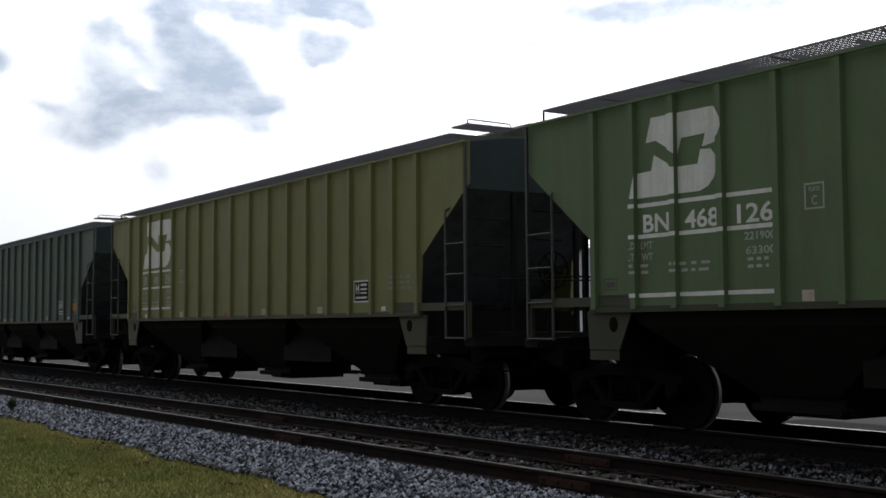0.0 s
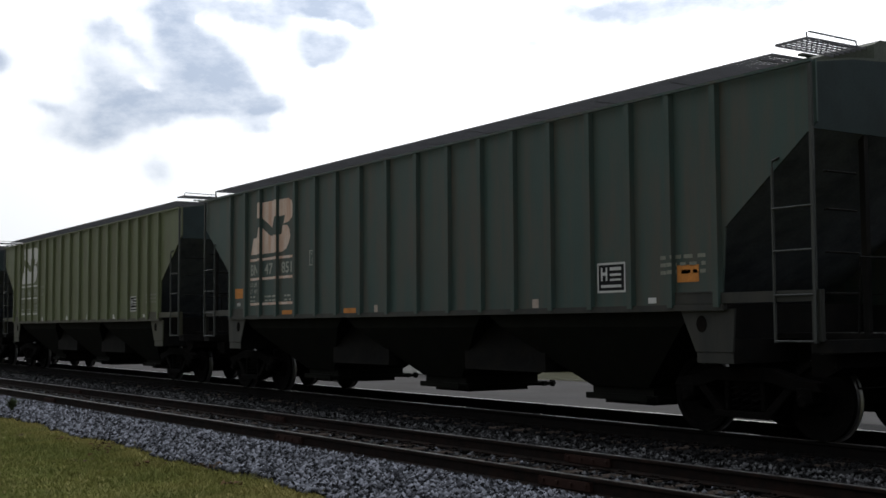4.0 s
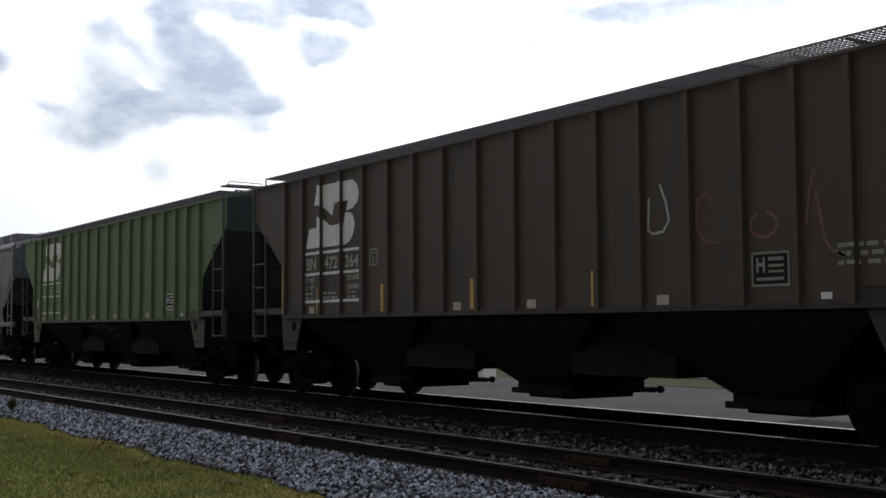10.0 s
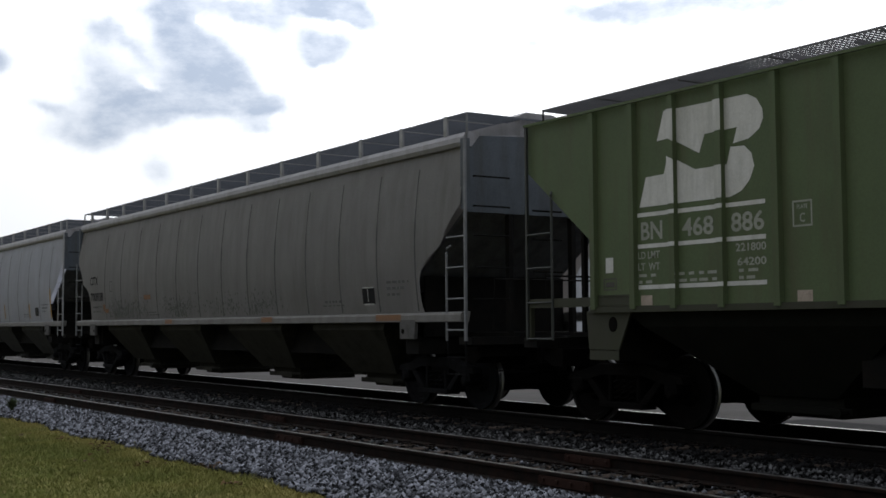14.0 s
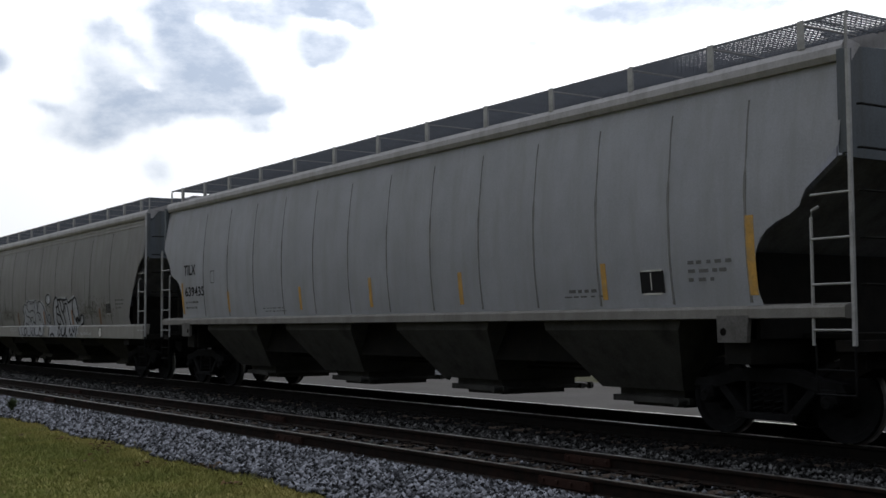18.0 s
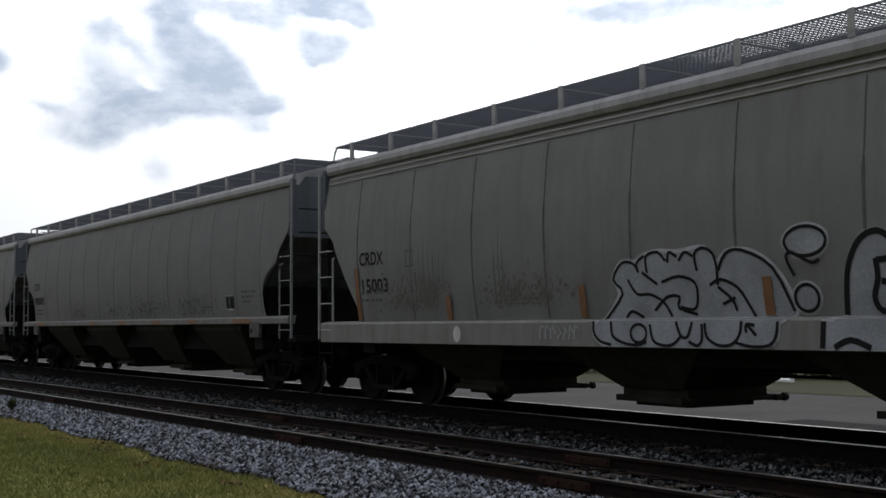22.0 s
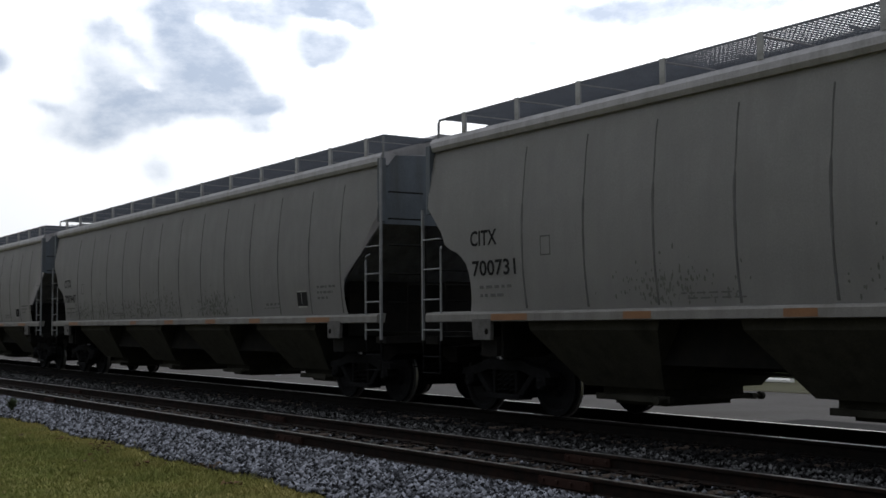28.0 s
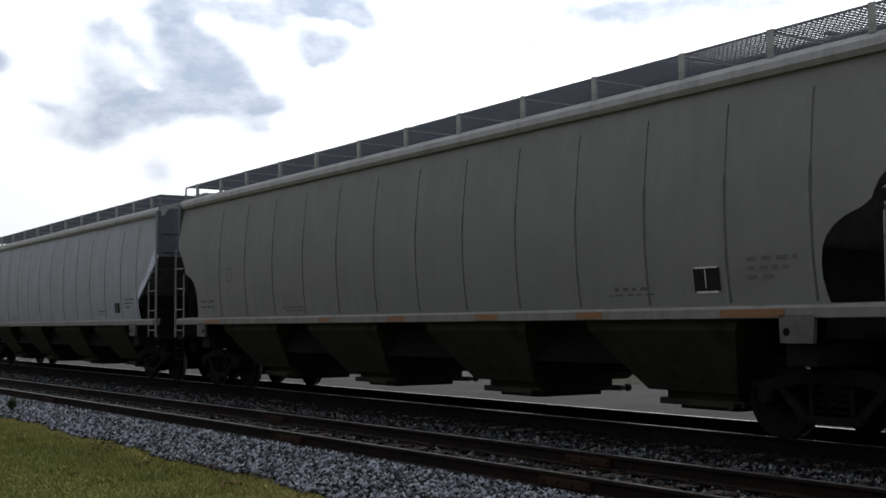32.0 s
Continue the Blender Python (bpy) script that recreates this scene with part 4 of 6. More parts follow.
# ---- ribbed hopper ----
def hopper_ribbed(label, paint, mark, spec, seed):
    """A covered hopper with outside ribs, 18 m over the couplers, three bays."""
    car = thing("covered_hopper", label, "freight car", group="train of covered hoppers")
    end_mat, frame_mat = spec["end"], paint

    def sheet(bm):
        outline_pts = [(8.28, 4.075), (8.28, 3.42), (6.97, 2.40), (6.90, 1.52), (-6.90, 1.52), (-6.97, 2.40), (-8.28, 3.42), (-8.28, 4.075)]
        prism(bm, outline_pts, -0.012, 0.012)

    def rib(bm):
        extrude_z(bm, [(-RIB_HALF, 0.0), (-RIB_HALF + 0.012, -RIB_OUT), (RIB_HALF - 0.012, -RIB_OUT), (RIB_HALF, 0.0)], 1.50, 4.075)

    for s in (-1, 1):
        side = part("side_sheet", shared("side_sheet_a", sheet, paint), None, car, at=(0, s * 1.518, 0))
        for x in RIBS_A:
            r = part("side_rib", shared("side_rib", rib, paint), None, side, at=(x, s * 0.012, 0))
            if s > 0:
                r.rotation_euler = (0, 0, math.pi)

        def chord(bm):
            box(bm, -8.27, 8.27, -0.06, -0.020, 4.045, 4.078)
        part("top_chord", shared("top_chord_a", chord, paint), None, car, at=(0, s * 1.545, 0))

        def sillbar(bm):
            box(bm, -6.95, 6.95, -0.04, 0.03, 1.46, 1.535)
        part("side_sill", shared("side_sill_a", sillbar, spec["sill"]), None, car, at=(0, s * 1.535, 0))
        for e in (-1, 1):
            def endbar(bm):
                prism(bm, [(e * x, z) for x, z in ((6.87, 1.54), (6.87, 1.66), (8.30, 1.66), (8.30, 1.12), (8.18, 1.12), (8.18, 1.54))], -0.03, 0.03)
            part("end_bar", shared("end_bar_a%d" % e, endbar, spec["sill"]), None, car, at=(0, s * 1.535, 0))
        for e in (-1, 1):
            def plate(bm):
                pts = [(6.22, 1.48), (6.46, 0.99), (7.03, 0.99), (7.07, 1.48)]
                prism(bm, [(e * x, z) for x, z in pts], -0.015, 0.015)
            def gusset(bm):
                box(bm, min(e * 6.18, e * 6.79), max(e * 6.18, e * 6.79), -0.022, 0.022, 1.54, 1.665)
                box(bm, min(e * 6.18, e * 6.79), max(e * 6.18, e * 6.79), -0.030, 0.030, 1.665, 1.68)
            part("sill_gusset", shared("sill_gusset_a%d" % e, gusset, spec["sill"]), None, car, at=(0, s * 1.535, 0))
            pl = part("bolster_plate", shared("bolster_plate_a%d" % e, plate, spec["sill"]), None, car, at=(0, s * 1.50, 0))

            # Near-black plug painted as the dark inside of the hole.
            def hole(bm):
                prism(bm, bubble(e * 6.56, 1.31, 0.082, 0.098, 14)[:-1], -0.019, 0.019)
            part("jacking_hole", shared("jacking_hole_a%d" % e, hole, M["rail_dark"]), None, pl)

            def lug(bm):
                box(bm, e * 6.80 - 0.10, e * 6.80 + 0.10, -0.017, 0.017, 1.20, 1.215)
                box(bm, e * 6.75 - 0.28, e * 6.75 + 0.28, -0.006, 0.006, 0.86, 0.982)
            part("bolster_lug", shared("bolster_lug_a%d" % e, lug, spec["sill"]), None, pl)
            ladder(car, e * 8.24, e * 7.70, s * 1.575, 1.10, 4.04, 3.10, (2.54, 2.08, 1.61, 1.12), M[spec["iron"]], "A%d%d" % (e, s))
    # ends
    for e in (-1, 1):
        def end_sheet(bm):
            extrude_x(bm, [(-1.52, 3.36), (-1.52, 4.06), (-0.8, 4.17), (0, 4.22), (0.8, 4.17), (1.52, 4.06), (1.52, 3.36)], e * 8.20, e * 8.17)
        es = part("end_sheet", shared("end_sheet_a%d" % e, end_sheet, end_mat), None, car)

        def slope(bm):
            v = [bm.verts.new(c) for c in ((e * 8.19, -1.5, 3.36), (e * 8.19, 1.5, 3.36), (e * 5.83, 1.5, 1.56), (e * 5.83, -1.5, 1.56),
                                          (e * 8.11, -1.5, 3.36), (e * 8.11, 1.5, 3.36), (e * 5.75, 1.5, 1.56), (e * 5.75, -1.5, 1.56))]
            for f in ((0, 1, 2, 3), (7, 6, 5, 4), (0, 3, 7, 4), (1, 5, 6, 2), (0, 4, 5, 1), (3, 2, 6, 7)):
                bm.faces.new([v[i] for i in f])
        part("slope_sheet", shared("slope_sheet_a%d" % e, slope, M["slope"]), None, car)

        def post(bm):
            box(bm, e * 8.12, e * 8.19, -0.035, 0.035, 1.15, 3.35)
        for y in (-0.62, 0.62):
            part("end_post", shared("end_post_a%d" % e, post, M["under"]), None, car, at=(0, y, 0))

        for name, x0, x1, y, z0, z1 in (("end_platform", 6.9, 8.40, 0.7, 1.14, 1.20), ("end_sill", 8.12, 8.40, 1.52, 1.00, 1.135),
                                        ("body_bolster", 6.65, 6.95, 1.49, 0.86, 1.135), ("bulkhead", 6.52, 6.58, 1.47, 0.84, 1.55)):
            def slab(bm):
                box(bm, e * x0, e * x1, -y, y, z0, z1)
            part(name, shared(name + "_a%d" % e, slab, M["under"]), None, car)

        def grab(bm):
            tube(bm, [(e * 8.27, -1.44, 0), (e * 8.30, -1.42, 0), (e * 8.30, -0.95, 0), (e * 8.27, -0.93, 0)], 0.014, 6)
        for z in (1.62, 2.05, 2.5, 2.9):
            part("end_grab", shared("end_grab_a%d" % e, grab, M["under"]), None, car, at=(0, 0, z))

        def handrail(bm):
            tube(bm, [(e * 8.40, -1.1, 1.2), (e * 8.44, -1.1, 2.0), (e * 8.44, 1.1, 2.0), (e * 8.40, 1.1, 1.2)], 0.016, 6)
        part("end_handrail", shared("end_handrail_a%d" % e, handrail, M["under"]), None, car)
        coupler(car, e * 8.2, e)
    # roof
    def roof(bm):
        pts = [(-1.525, 4.07), (-0.85, 4.19), (-0.42, 4.23), (-0.42, 4.39), (-0.30, 4.45), (0.30, 4.45), (0.42, 4.39), (0.42, 4.23), (0.85, 4.19), (1.525, 4.07),
               (1.50, 4.02), (0, 4.15), (-1.50, 4.02)]
        extrude_x(bm, pts, -8.18, 8.18)
    part("roof", shared("roof_a", roof, spec["roof"]), None, car)

    def hold_down(bm):
        box(bm, -0.04, 0.04, -0.46, 0.46, 4.45, 4.475)
    for x in np.arange(-7.2, 7.3, 0.9):
        part("hatch_bar", shared("hatch_bar", hold_down, spec["roof"]), None, car, at=(x, 0, 0))
    for s in (-1, 1):
        def board(bm):
            grating(bm, -8.09, 7.60, 0.62, 1.40, 4.285, 0.068, 11)
        b = part("running_board", shared("running_board_a", board, M["grate_pale"]), None, car, "galvanised open grating", at=(0, 0 if s > 0 else -2.02, 0))

        def foot(bm):
            box(bm, -0.018, 0.018, 1.37, 1.392, 4.06, 4.258)
            box(bm, -0.018, 0.018, 0.64, 1.37, 4.246, 4.258)

        def leg(bm):
            tube(bm, [(-8.08, 1.395, 4.27), (-8.08, 1.395, 4.05)], 0.014, 6)
        for x in np.arange(-6.9, 7.4, 1.43):
            part("board_bracket", shared("board_bracket_a", foot, M["grate_pale"]), None, b, at=(x, 0, 0))
        part("board_leg", shared("board_leg_a", leg, M["under"]), None, b, at=(0, 0 if s > 0 else -0.77, 0))

    def cross(bm):
        grating(bm, 7.64, 8.08, -1.40, 1.40, 4.372, 0.068, 34)
    fw_walk = part("end_walkway", shared("end_walkway_a", cross, M["grate_pale"]), None, car, "galvanised crosswalk")

    def cross_rear(bm):
        grating(bm, -8.10, -7.70, -0.60, 0.60, 4.285, 0.068, 12)
    part("end_walkway", shared("rear_walkway_a", cross_rear, M["grate_pale"]), None, car, "galvanised crosswalk")
    for y in (-1.39, 1.39):
        def rail(bm):
            tube(bm, [(8.06, y, 4.35), (8.06, y, 4.425), (8.08, y * 0.98, 4.43), (8.10, y * 0.45, 4.415), (8.10, y * 0.43, 4.35)], 0.010, 6)
        part("grab_rail", shared("grab_rail_a%.1f" % y, rail, M["grate"]), None, fw_walk)
    brake_wheel(car, spec.get("brake", -8.36), -0.05, 2.15, M["rail_dark"])
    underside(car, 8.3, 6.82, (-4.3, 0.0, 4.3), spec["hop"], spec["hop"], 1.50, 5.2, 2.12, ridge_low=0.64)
    sets = []
    for x in (-6.90, 6.76):
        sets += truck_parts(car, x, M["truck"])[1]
    # markings
    lx0, lx1 = spec.get("logo", (-6.02, -4.03))
    lz0, lz1 = spec.get("logo_z", (2.735, 3.87))
    z_bars = spec.get("bars", (2.62, 2.235, 1.735))
    tz0, tz1 = spec.get("text_z", (2.335, 2.555))
    bars_to = spec.get("bars_to", lx1)
    rng = random.Random(seed)
    marking(car, "emblem_upper", "A", mark, lambda bm: poly(bm, scaled(LOGO_TOP, lx0, lx1, lz0, lz1)), "upper half of a large pale painted emblem")
    marking(car, "emblem_lower", "A", mark, lambda bm: poly(bm, scaled(LOGO_LOW, lx0, lx1, lz0, lz1)), "lower half of a large pale painted emblem")
    for z in z_bars:
        marking(car, "stripe", "A", mark, lambda bm: rect(bm, lx0 - 0.04, bars_to, z, z + 0.05), "pale painted stripe")
    for text, x0, x1 in spec.get("text", ()):
        marking(car, "lettering", "A", spec.get("text_mat", mark), lambda bm: letters(bm, text, x0, x1, tz0, tz1))
    zs = z_bars[1]
    for text, x0, x1, z in (("LD LMT", lx0 - 0.04, lx0 + 0.34, zs - 0.13), ("LT  WT", lx0 - 0.04, lx0 + 0.34, zs - 0.27),
                            (spec.get("load", ""), bars_to - 0.44, bars_to, zs - 0.12), (spec.get("light", ""), bars_to - 0.42, bars_to, zs - 0.28)):
        if text:
            tagged(marking(car, "small_lettering", "A", M["dull_mark"], lambda bm: letters(bm, text, x0, x1, z, z + 0.09)), kind="stuff")

    def small(bm):
        for x0 in (lx0 - 0.03, lx0 + 0.65, lx0 + 0.98, bars_to - 0.4):
            for z in (zs - 0.35, zs - 0.43):
                dashes(bm, rng, x0, x0 + 0.30, z, 0.035)
    tagged(marking(car, "worn_lettering", "A", M["dull_mark"], small, "small worn lettering"), kind="stuff")

    def plate_box(bm):
        outline(bm, -3.66, -3.40, 2.33, 2.61, 0.02)
        letters(bm, "PLATE", -3.60, -3.46, 2.52, 2.565)
        letters(bm, "C", -3.565, -3.495, 2.375, 2.475)
    bx = marking(car, "stencil_box", "A", M["dull_mark"], plate_box)
    if "box_at" in spec:
        bx.location = spec["box_at"]

    def dim_box(bm):
        outline(bm, -6.70, -6.46, 1.74, 1.89, 0.014)
        rect(bm, -6.66, -6.50, 1.78, 1.84)
    marking(car, "routing_plate", "A", M["iron_brown"], dim_box)

    def panel(bm):
        rect(bm, 4.80, 5.27, 1.74, 2.06)
    marking(car, "data_panel", "A", M["black_mark"], panel, "small black data panel")

    def panel_frame(bm):
        outline(bm, 4.77, 5.30, 1.71, 2.09, 0.026)
        for x0, x1, z0, z1 in ((4.84, 4.87, 1.86, 2.03), (4.93, 4.96, 1.86, 2.03), (4.87, 4.93, 1.93, 1.97), (5.01, 5.22, 1.99, 2.03), (5.01, 5.22, 1.92, 1.95), (5.01, 5.22, 1.86, 1.885), (4.84, 5.22, 1.775, 1.81)):
            rect(bm, x0, x1, z0, z1)

    def faint(bm):
        for z in (1.90, 1.99, 2.08):
            dashes(bm, rng, 5.92, 6.66, z, 0.045)
    tagged(marking(car, "worn_lettering", "A", M["faint_mark"], faint, "small worn lettering"), kind="stuff")
    marking(car, "routing_tag", "A", M["white_mark"], lambda bm: rect(bm, 5.70, 5.84, 1.56, 1.63))
    p = marking(car, "panel_frame", "A", M[spec.get("panel_mat", "panel_white")], panel_frame)
    for v in p.data.vertices:
        v.co.y -= 0.003
    for x, w in spec.get("tags", ((-3.57, 0.16), (-0.93, 0.17), (0.9, 0.2), (3.35, 0.22))):
        marking(car, "reflector", "A", M[spec.get("tag_mat", "tag")], lambda bm: poly(bm, ((x, 1.54), (x + w, 1.54), (x + w * 0.3, 1.68))) if spec.get("tag_peak") else rect(bm, x, x + w, 1.54, 1.66))
    for m, x0, x1, z0, z1 in spec.get("patches", ()):
        marking(car, "paint_patch", "A", M[m], lambda bm: rect(bm, x0, x1, z0, z1))
    return car, sets


def extrude_z(bm, outline_pts, z0, z1):
    a = [bm.verts.new((x, y, z0)) for x, y in outline_pts]
    b = [bm.verts.new((x, y, z1)) for x, y in outline_pts]
    n = len(outline_pts)
    bm.faces.new(a)
    bm.faces.new(b[::-1])
    for i in range(n):
        bm.faces.new((a[i], b[i], b[(i + 1) % n], a[(i + 1) % n]))


# ---- curved-side hopper ----
CUT_Z = (1.50, 1.62, 1.78, 1.95, 2.10, 2.22, 2.32, 2.40, 2.46, 2.54, 2.64, 2.74, 2.86, 3.00, 3.14, 3.40, 3.65, 3.90, 4.03)
CUT_X = (8.58, 8.54, 8.51, 8.51, 8.54, 8.60, 8.70, 8.84, 9.02, 9.16, 9.20, 9.26, 9.38, 9.52, 9.66, 9.67, 9.67, 9.67, 9.67)
SEAMS_B = [s * x for x in (0.66, 1.98, 3.29, 4.60, 5.90, 7.21) for s in (-1, 1)]
SEAMS_DEEP = [-8.37 + 1.713 * k for k in range(10)]
DEEP_Z, DEEP_X = (1.34, 1.58, 2.13, 2.55, 2.82, 3.06, 3.4, 3.9), (8.50, 8.45, 8.83, 9.12, 9.28, 9.60, 9.67, 9.67)
POSTS_B = (9.14, 7.83, 6.47, 4.88, 3.34, 1.73, 0.19, -1.37, -2.97, -4.51, -6.10, -7.45, -8.78)


def hopper_curved(label, paint, spec, seed):
    """A covered hopper with smooth rounded sides, 20.9 m over the couplers, four bays."""
    car = thing("covered_hopper", label, "freight car", group="train of covered hoppers")
    iron = M[spec.get("iron", "iron_grey")]
    deep = spec.get("deep", False)
    side_kind = "D" if deep else "B"

    def sheet(bm):
        cols = [-1, -0.965, -0.93, -0.9] + list(np.linspace(-0.85, 0.85, 12)) + [0.9, 0.93, 0.965, 1]
        rows = []
        cut = [(z, float(np.interp(z, DEEP_Z, DEEP_X))) for z in (1.34, 1.46, 1.58, 1.72, 1.86, 2.0, 2.13, 2.27, 2.41, 2.55, 2.68, 2.82, 2.94, 3.06, 3.4, 3.65, 3.90, 4.03)] if deep else list(zip(CUT_Z, CUT_X))
        for z, xe in cut:
            rows.append([bm.verts.new((c * xe, -profile_b(z), z)) for c in cols])
        for a, b in zip(rows, rows[1:]):
            for i in range(len(cols) - 1):
                bm.faces.new((a[i], a[i + 1], b[i + 1], b[i]))
        bmesh.ops.solidify(bm, geom=bm.faces[:], thickness=0.018)
    for s in (-1, 1):
        side = part("side_sheet", shared("side_sheet_b%d" % deep, sheet, paint, smooth=True), None, car)
        if s > 0:
            side.rotation_euler = (0, 0, math.pi)

        def seam(bm):
            zs = list(np.linspace(1.40 if deep else 1.54, 3.80, 22))
            w = [0.010 + 0.014 * abs(noise.noise((z * 2.3, 4.0, 1.0))) + (0.008 if z < 3.0 else 0.0) for z in zs]
            o = [0.014 * noise.noise((z * 1.7, 1.0, 5.0)) for z in zs]
            a = [bm.verts.new((k - q, -profile_b(z) - 0.001, z)) for z, q, k in zip(zs, w, o)]
            m = [bm.verts.new((k, -profile_b(z) - 0.007, z)) for z, k in zip(zs, o)]
            b = [bm.verts.new((k + q, -profile_b(z) - 0.001, z)) for z, q, k in zip(zs, w, o)]
            for i in range(len(zs) - 1):
                bm.faces.new((a[i], m[i], m[i + 1], a[i + 1]))
                bm.faces.new((m[i], b[i], b[i + 1], m[i + 1]))
        for x in SEAMS_DEEP if deep else SEAMS_B + [8.41]:
            part("weld_seam", shared("weld_seam%d" % deep, seam, M[spec.get("seam", "seam")]), None, side, at=(x, 0, 0))

        def chord(bm):
            extrude_x(bm, [(-1.20, 4.21), (-1.40, 4.245), (-1.47, 4.225), (-1.51, 4.16), (-1.52, 4.08), (-1.49, 4.02), (-1.36, 4.01)], -9.68, 9.68)
        c = part("top_chord", shared("top_chord_b", chord, spec["rim"]), None, car)
        if s > 0:
            c.rotation_euler = (0, 0, math.pi)

        if deep:
            for z in (3.86, 3.95):
                def moulding(bm):
                    extrude_x(bm, [(-profile_b(z) + 0.01, z - 0.02), (-profile_b(z) - 0.022, z - 0.012), (-profile_b(z) - 0.022, z + 0.012), (-profile_b(z) + 0.01, z + 0.02)], -9.6, 9.6)
                c = part("eave_moulding", shared("eave_moulding%.2f" % z, moulding, paint), None, car)
                if s > 0:
                    c.rotation_euler = (0, 0, math.pi)

        def sill(bm):
            z0, zt = (1.02, 1.37) if deep else (1.36, 1.50)
            extrude_x(bm, [(-1.42, zt + 0.02), (-1.58, zt), (-1.60, zt - 0.03), (-1.60, z0 + 0.01), (-1.56, z0), (-1.45, z0)], -9.70, 9.70)
        c = part("side_sill", shared("side_sill_b%d" % deep, sill, DEEP_SILL if deep else SILL_GREY), None, car)
        if s > 0:
            c.rotation_euler = (0, 0, math.pi)
        for e in (-1, 1):
            if not deep:
                def plate(bm):
                    pts = [(7.96, 1.40), (7.97, 1.10), (8.40, 1.10), (8.43, 1.40)]
                    prism(bm, [(e * x, z) for x, z in pts], -0.03, 0.03)
                pl = part("bolster_plate", shared("bolster_plate_b%d" % e, plate, PLATE_GREY), None, car, at=(0, s * 1.575, 0))

                # Black disc whose colour gives the hole its dark inside.
                def hole(bm):
                    lathe_y_at(bm, e * 8.06, -0.034, 0.034, 1.22, 0.045)
                part("jacking_hole", shared("jacking_hole_b%d" % e, hole, M["rail_dark"]), None, pl)
            ladder(car, e * 9.80, e * 9.29, s * 1.575, 1.08, 4.10 if e > 0 or deep else 3.12, 2.52, (2.64, 2.18, 1.71, 1.24), iron, "B%d%d%d" % (e, s, deep), stirrup=0.58)

            def corner(bm):
                box(bm, e * 9.64, e * 9.75, -0.05, 0.05, 3.05, 4.12)
            part("corner_post", shared("corner_post_b%d" % e, corner, spec["end"]), None, car, at=(0, s * 1.495, 0))
    for e in (-1, 1):
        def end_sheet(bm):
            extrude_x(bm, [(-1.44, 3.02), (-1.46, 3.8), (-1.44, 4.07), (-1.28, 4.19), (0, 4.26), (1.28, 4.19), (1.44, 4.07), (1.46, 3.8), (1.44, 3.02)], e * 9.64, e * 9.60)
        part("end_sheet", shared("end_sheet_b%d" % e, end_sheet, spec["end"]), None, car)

        def slope(bm):
            v = [bm.verts.new(c) for c in ((e * 9.62, -1.42, 3.04), (e * 9.62, 1.42, 3.04), (e * 7.48, 1.42, 1.51), (e * 7.48, -1.42, 1.51),
                                          (e * 9.52, -1.42, 3.04), (e * 9.52, 1.42, 3.04), (e * 7.38, 1.42, 1.51), (e * 7.38, -1.42, 1.51))]
            for f in ((0, 1, 2, 3), (7, 6, 5, 4), (0, 3, 7, 4), (1, 5, 6, 2), (0, 4, 5, 1), (3, 2, 6, 7)):
                bm.faces.new([v[i] for i in f])
        part("slope_sheet", shared("slope_sheet_b%d" % e, slope, M["slope_grey"]), None, car)

        def post(bm):
            box(bm, e * 9.56, e * 9.66, -0.04, 0.04, 1.15, 3.01)
        for y in (-0.62, 0.62):
            part("end_post", shared("end_post_b%d" % e, post, M["under"]), None, car, at=(0, y, 0))

        # Front bulkhead and web stand taller, added height to block a bright gap.
        for name, x0, x1, y, z0, z1 in (("end_platform", 8.0, 9.80, 0.7, 1.14, 1.20), ("end_sill", 9.5, 9.84, 1.50, 1.02, 1.135),
                                        ("body_bolster", 7.97, 8.35, 1.49, 0.86, 1.135), ("bulkhead", 7.90, 7.96, 1.42, 0.84, 2.05 if e > 0 else 1.52), ("bolster_web", 8.36, 8.42, 1.40, 1.14, 2.10 if e > 0 else 1.50)):
            def slab(bm):
                box(bm, e * x0, e * x1, -y, y, z0, z1)
            part(name, shared(name + "_b%d" % e, slab, M["under"]), None, car)

        def grab(bm):
            tube(bm, [(e * 9.76, -1.40, 0), (e * 9.80, -1.38, 0), (e * 9.80, -0.75, 0), (e * 9.76, -0.73, 0)], 0.014, 6)
        for z in (1.7, 2.18, 2.66, 3.1, 3.55):
            part("end_grab", shared("end_grab_b%d" % e, grab, M["under"]), None, car, at=(0, 0, z))

        def handrail(bm):
            tube(bm, [(e * 9.84, -1.1, 1.2), (e * 9.88, -1.1, 2.0), (e * 9.88, 1.1, 2.0), (e * 9.84, 1.1, 1.2)], 0.016, 6)
        part("end_handrail", shared("end_handrail_b%d" % e, handrail, M["under"]), None, car)
        coupler(car, e * 9.65, e)

    def roof(bm):
        pts = [(-1.24, 4.17), (-0.9, 4.22), (-0.4, 4.27), (-0.40, 4.58), (-0.28, 4.64), (0.28, 4.64), (0.40, 4.58), (0.4, 4.27), (0.9, 4.22), (1.24, 4.17), (0, 4.16)]
        extrude_x(bm, pts, -9.62, 9.62)
    part("roof", shared("roof_b", roof, spec["rim"]), None, car)

    def hold_down(bm):
        box(bm, -0.04, 0.04, -0.42, 0.42, 4.64, 4.66)
    for x in np.arange(-8.6, 8.7, 0.86):
        part("hatch_bar", shared("hatch_bar_b", hold_down, spec["rim"]), None, car, at=(x, 0, 0))
    for s in (-1, 1):
        def board(bm):
            grating(bm, -9.40, 9.30, 0.48, 1.46, 4.525, 0.07, 14)
        b = part("running_board", shared("running_board_b", board, M["grate"]), None, car, "galvanised open grating", at=(0, 0 if s > 0 else -1.94, 0))

        def post(bm):
            box(bm, -0.045, 0.045, -0.012, 0.0, 4.22, 4.53)
            box(bm, -0.006, 0.006, 0.0, 0.05, 4.22, 4.48)
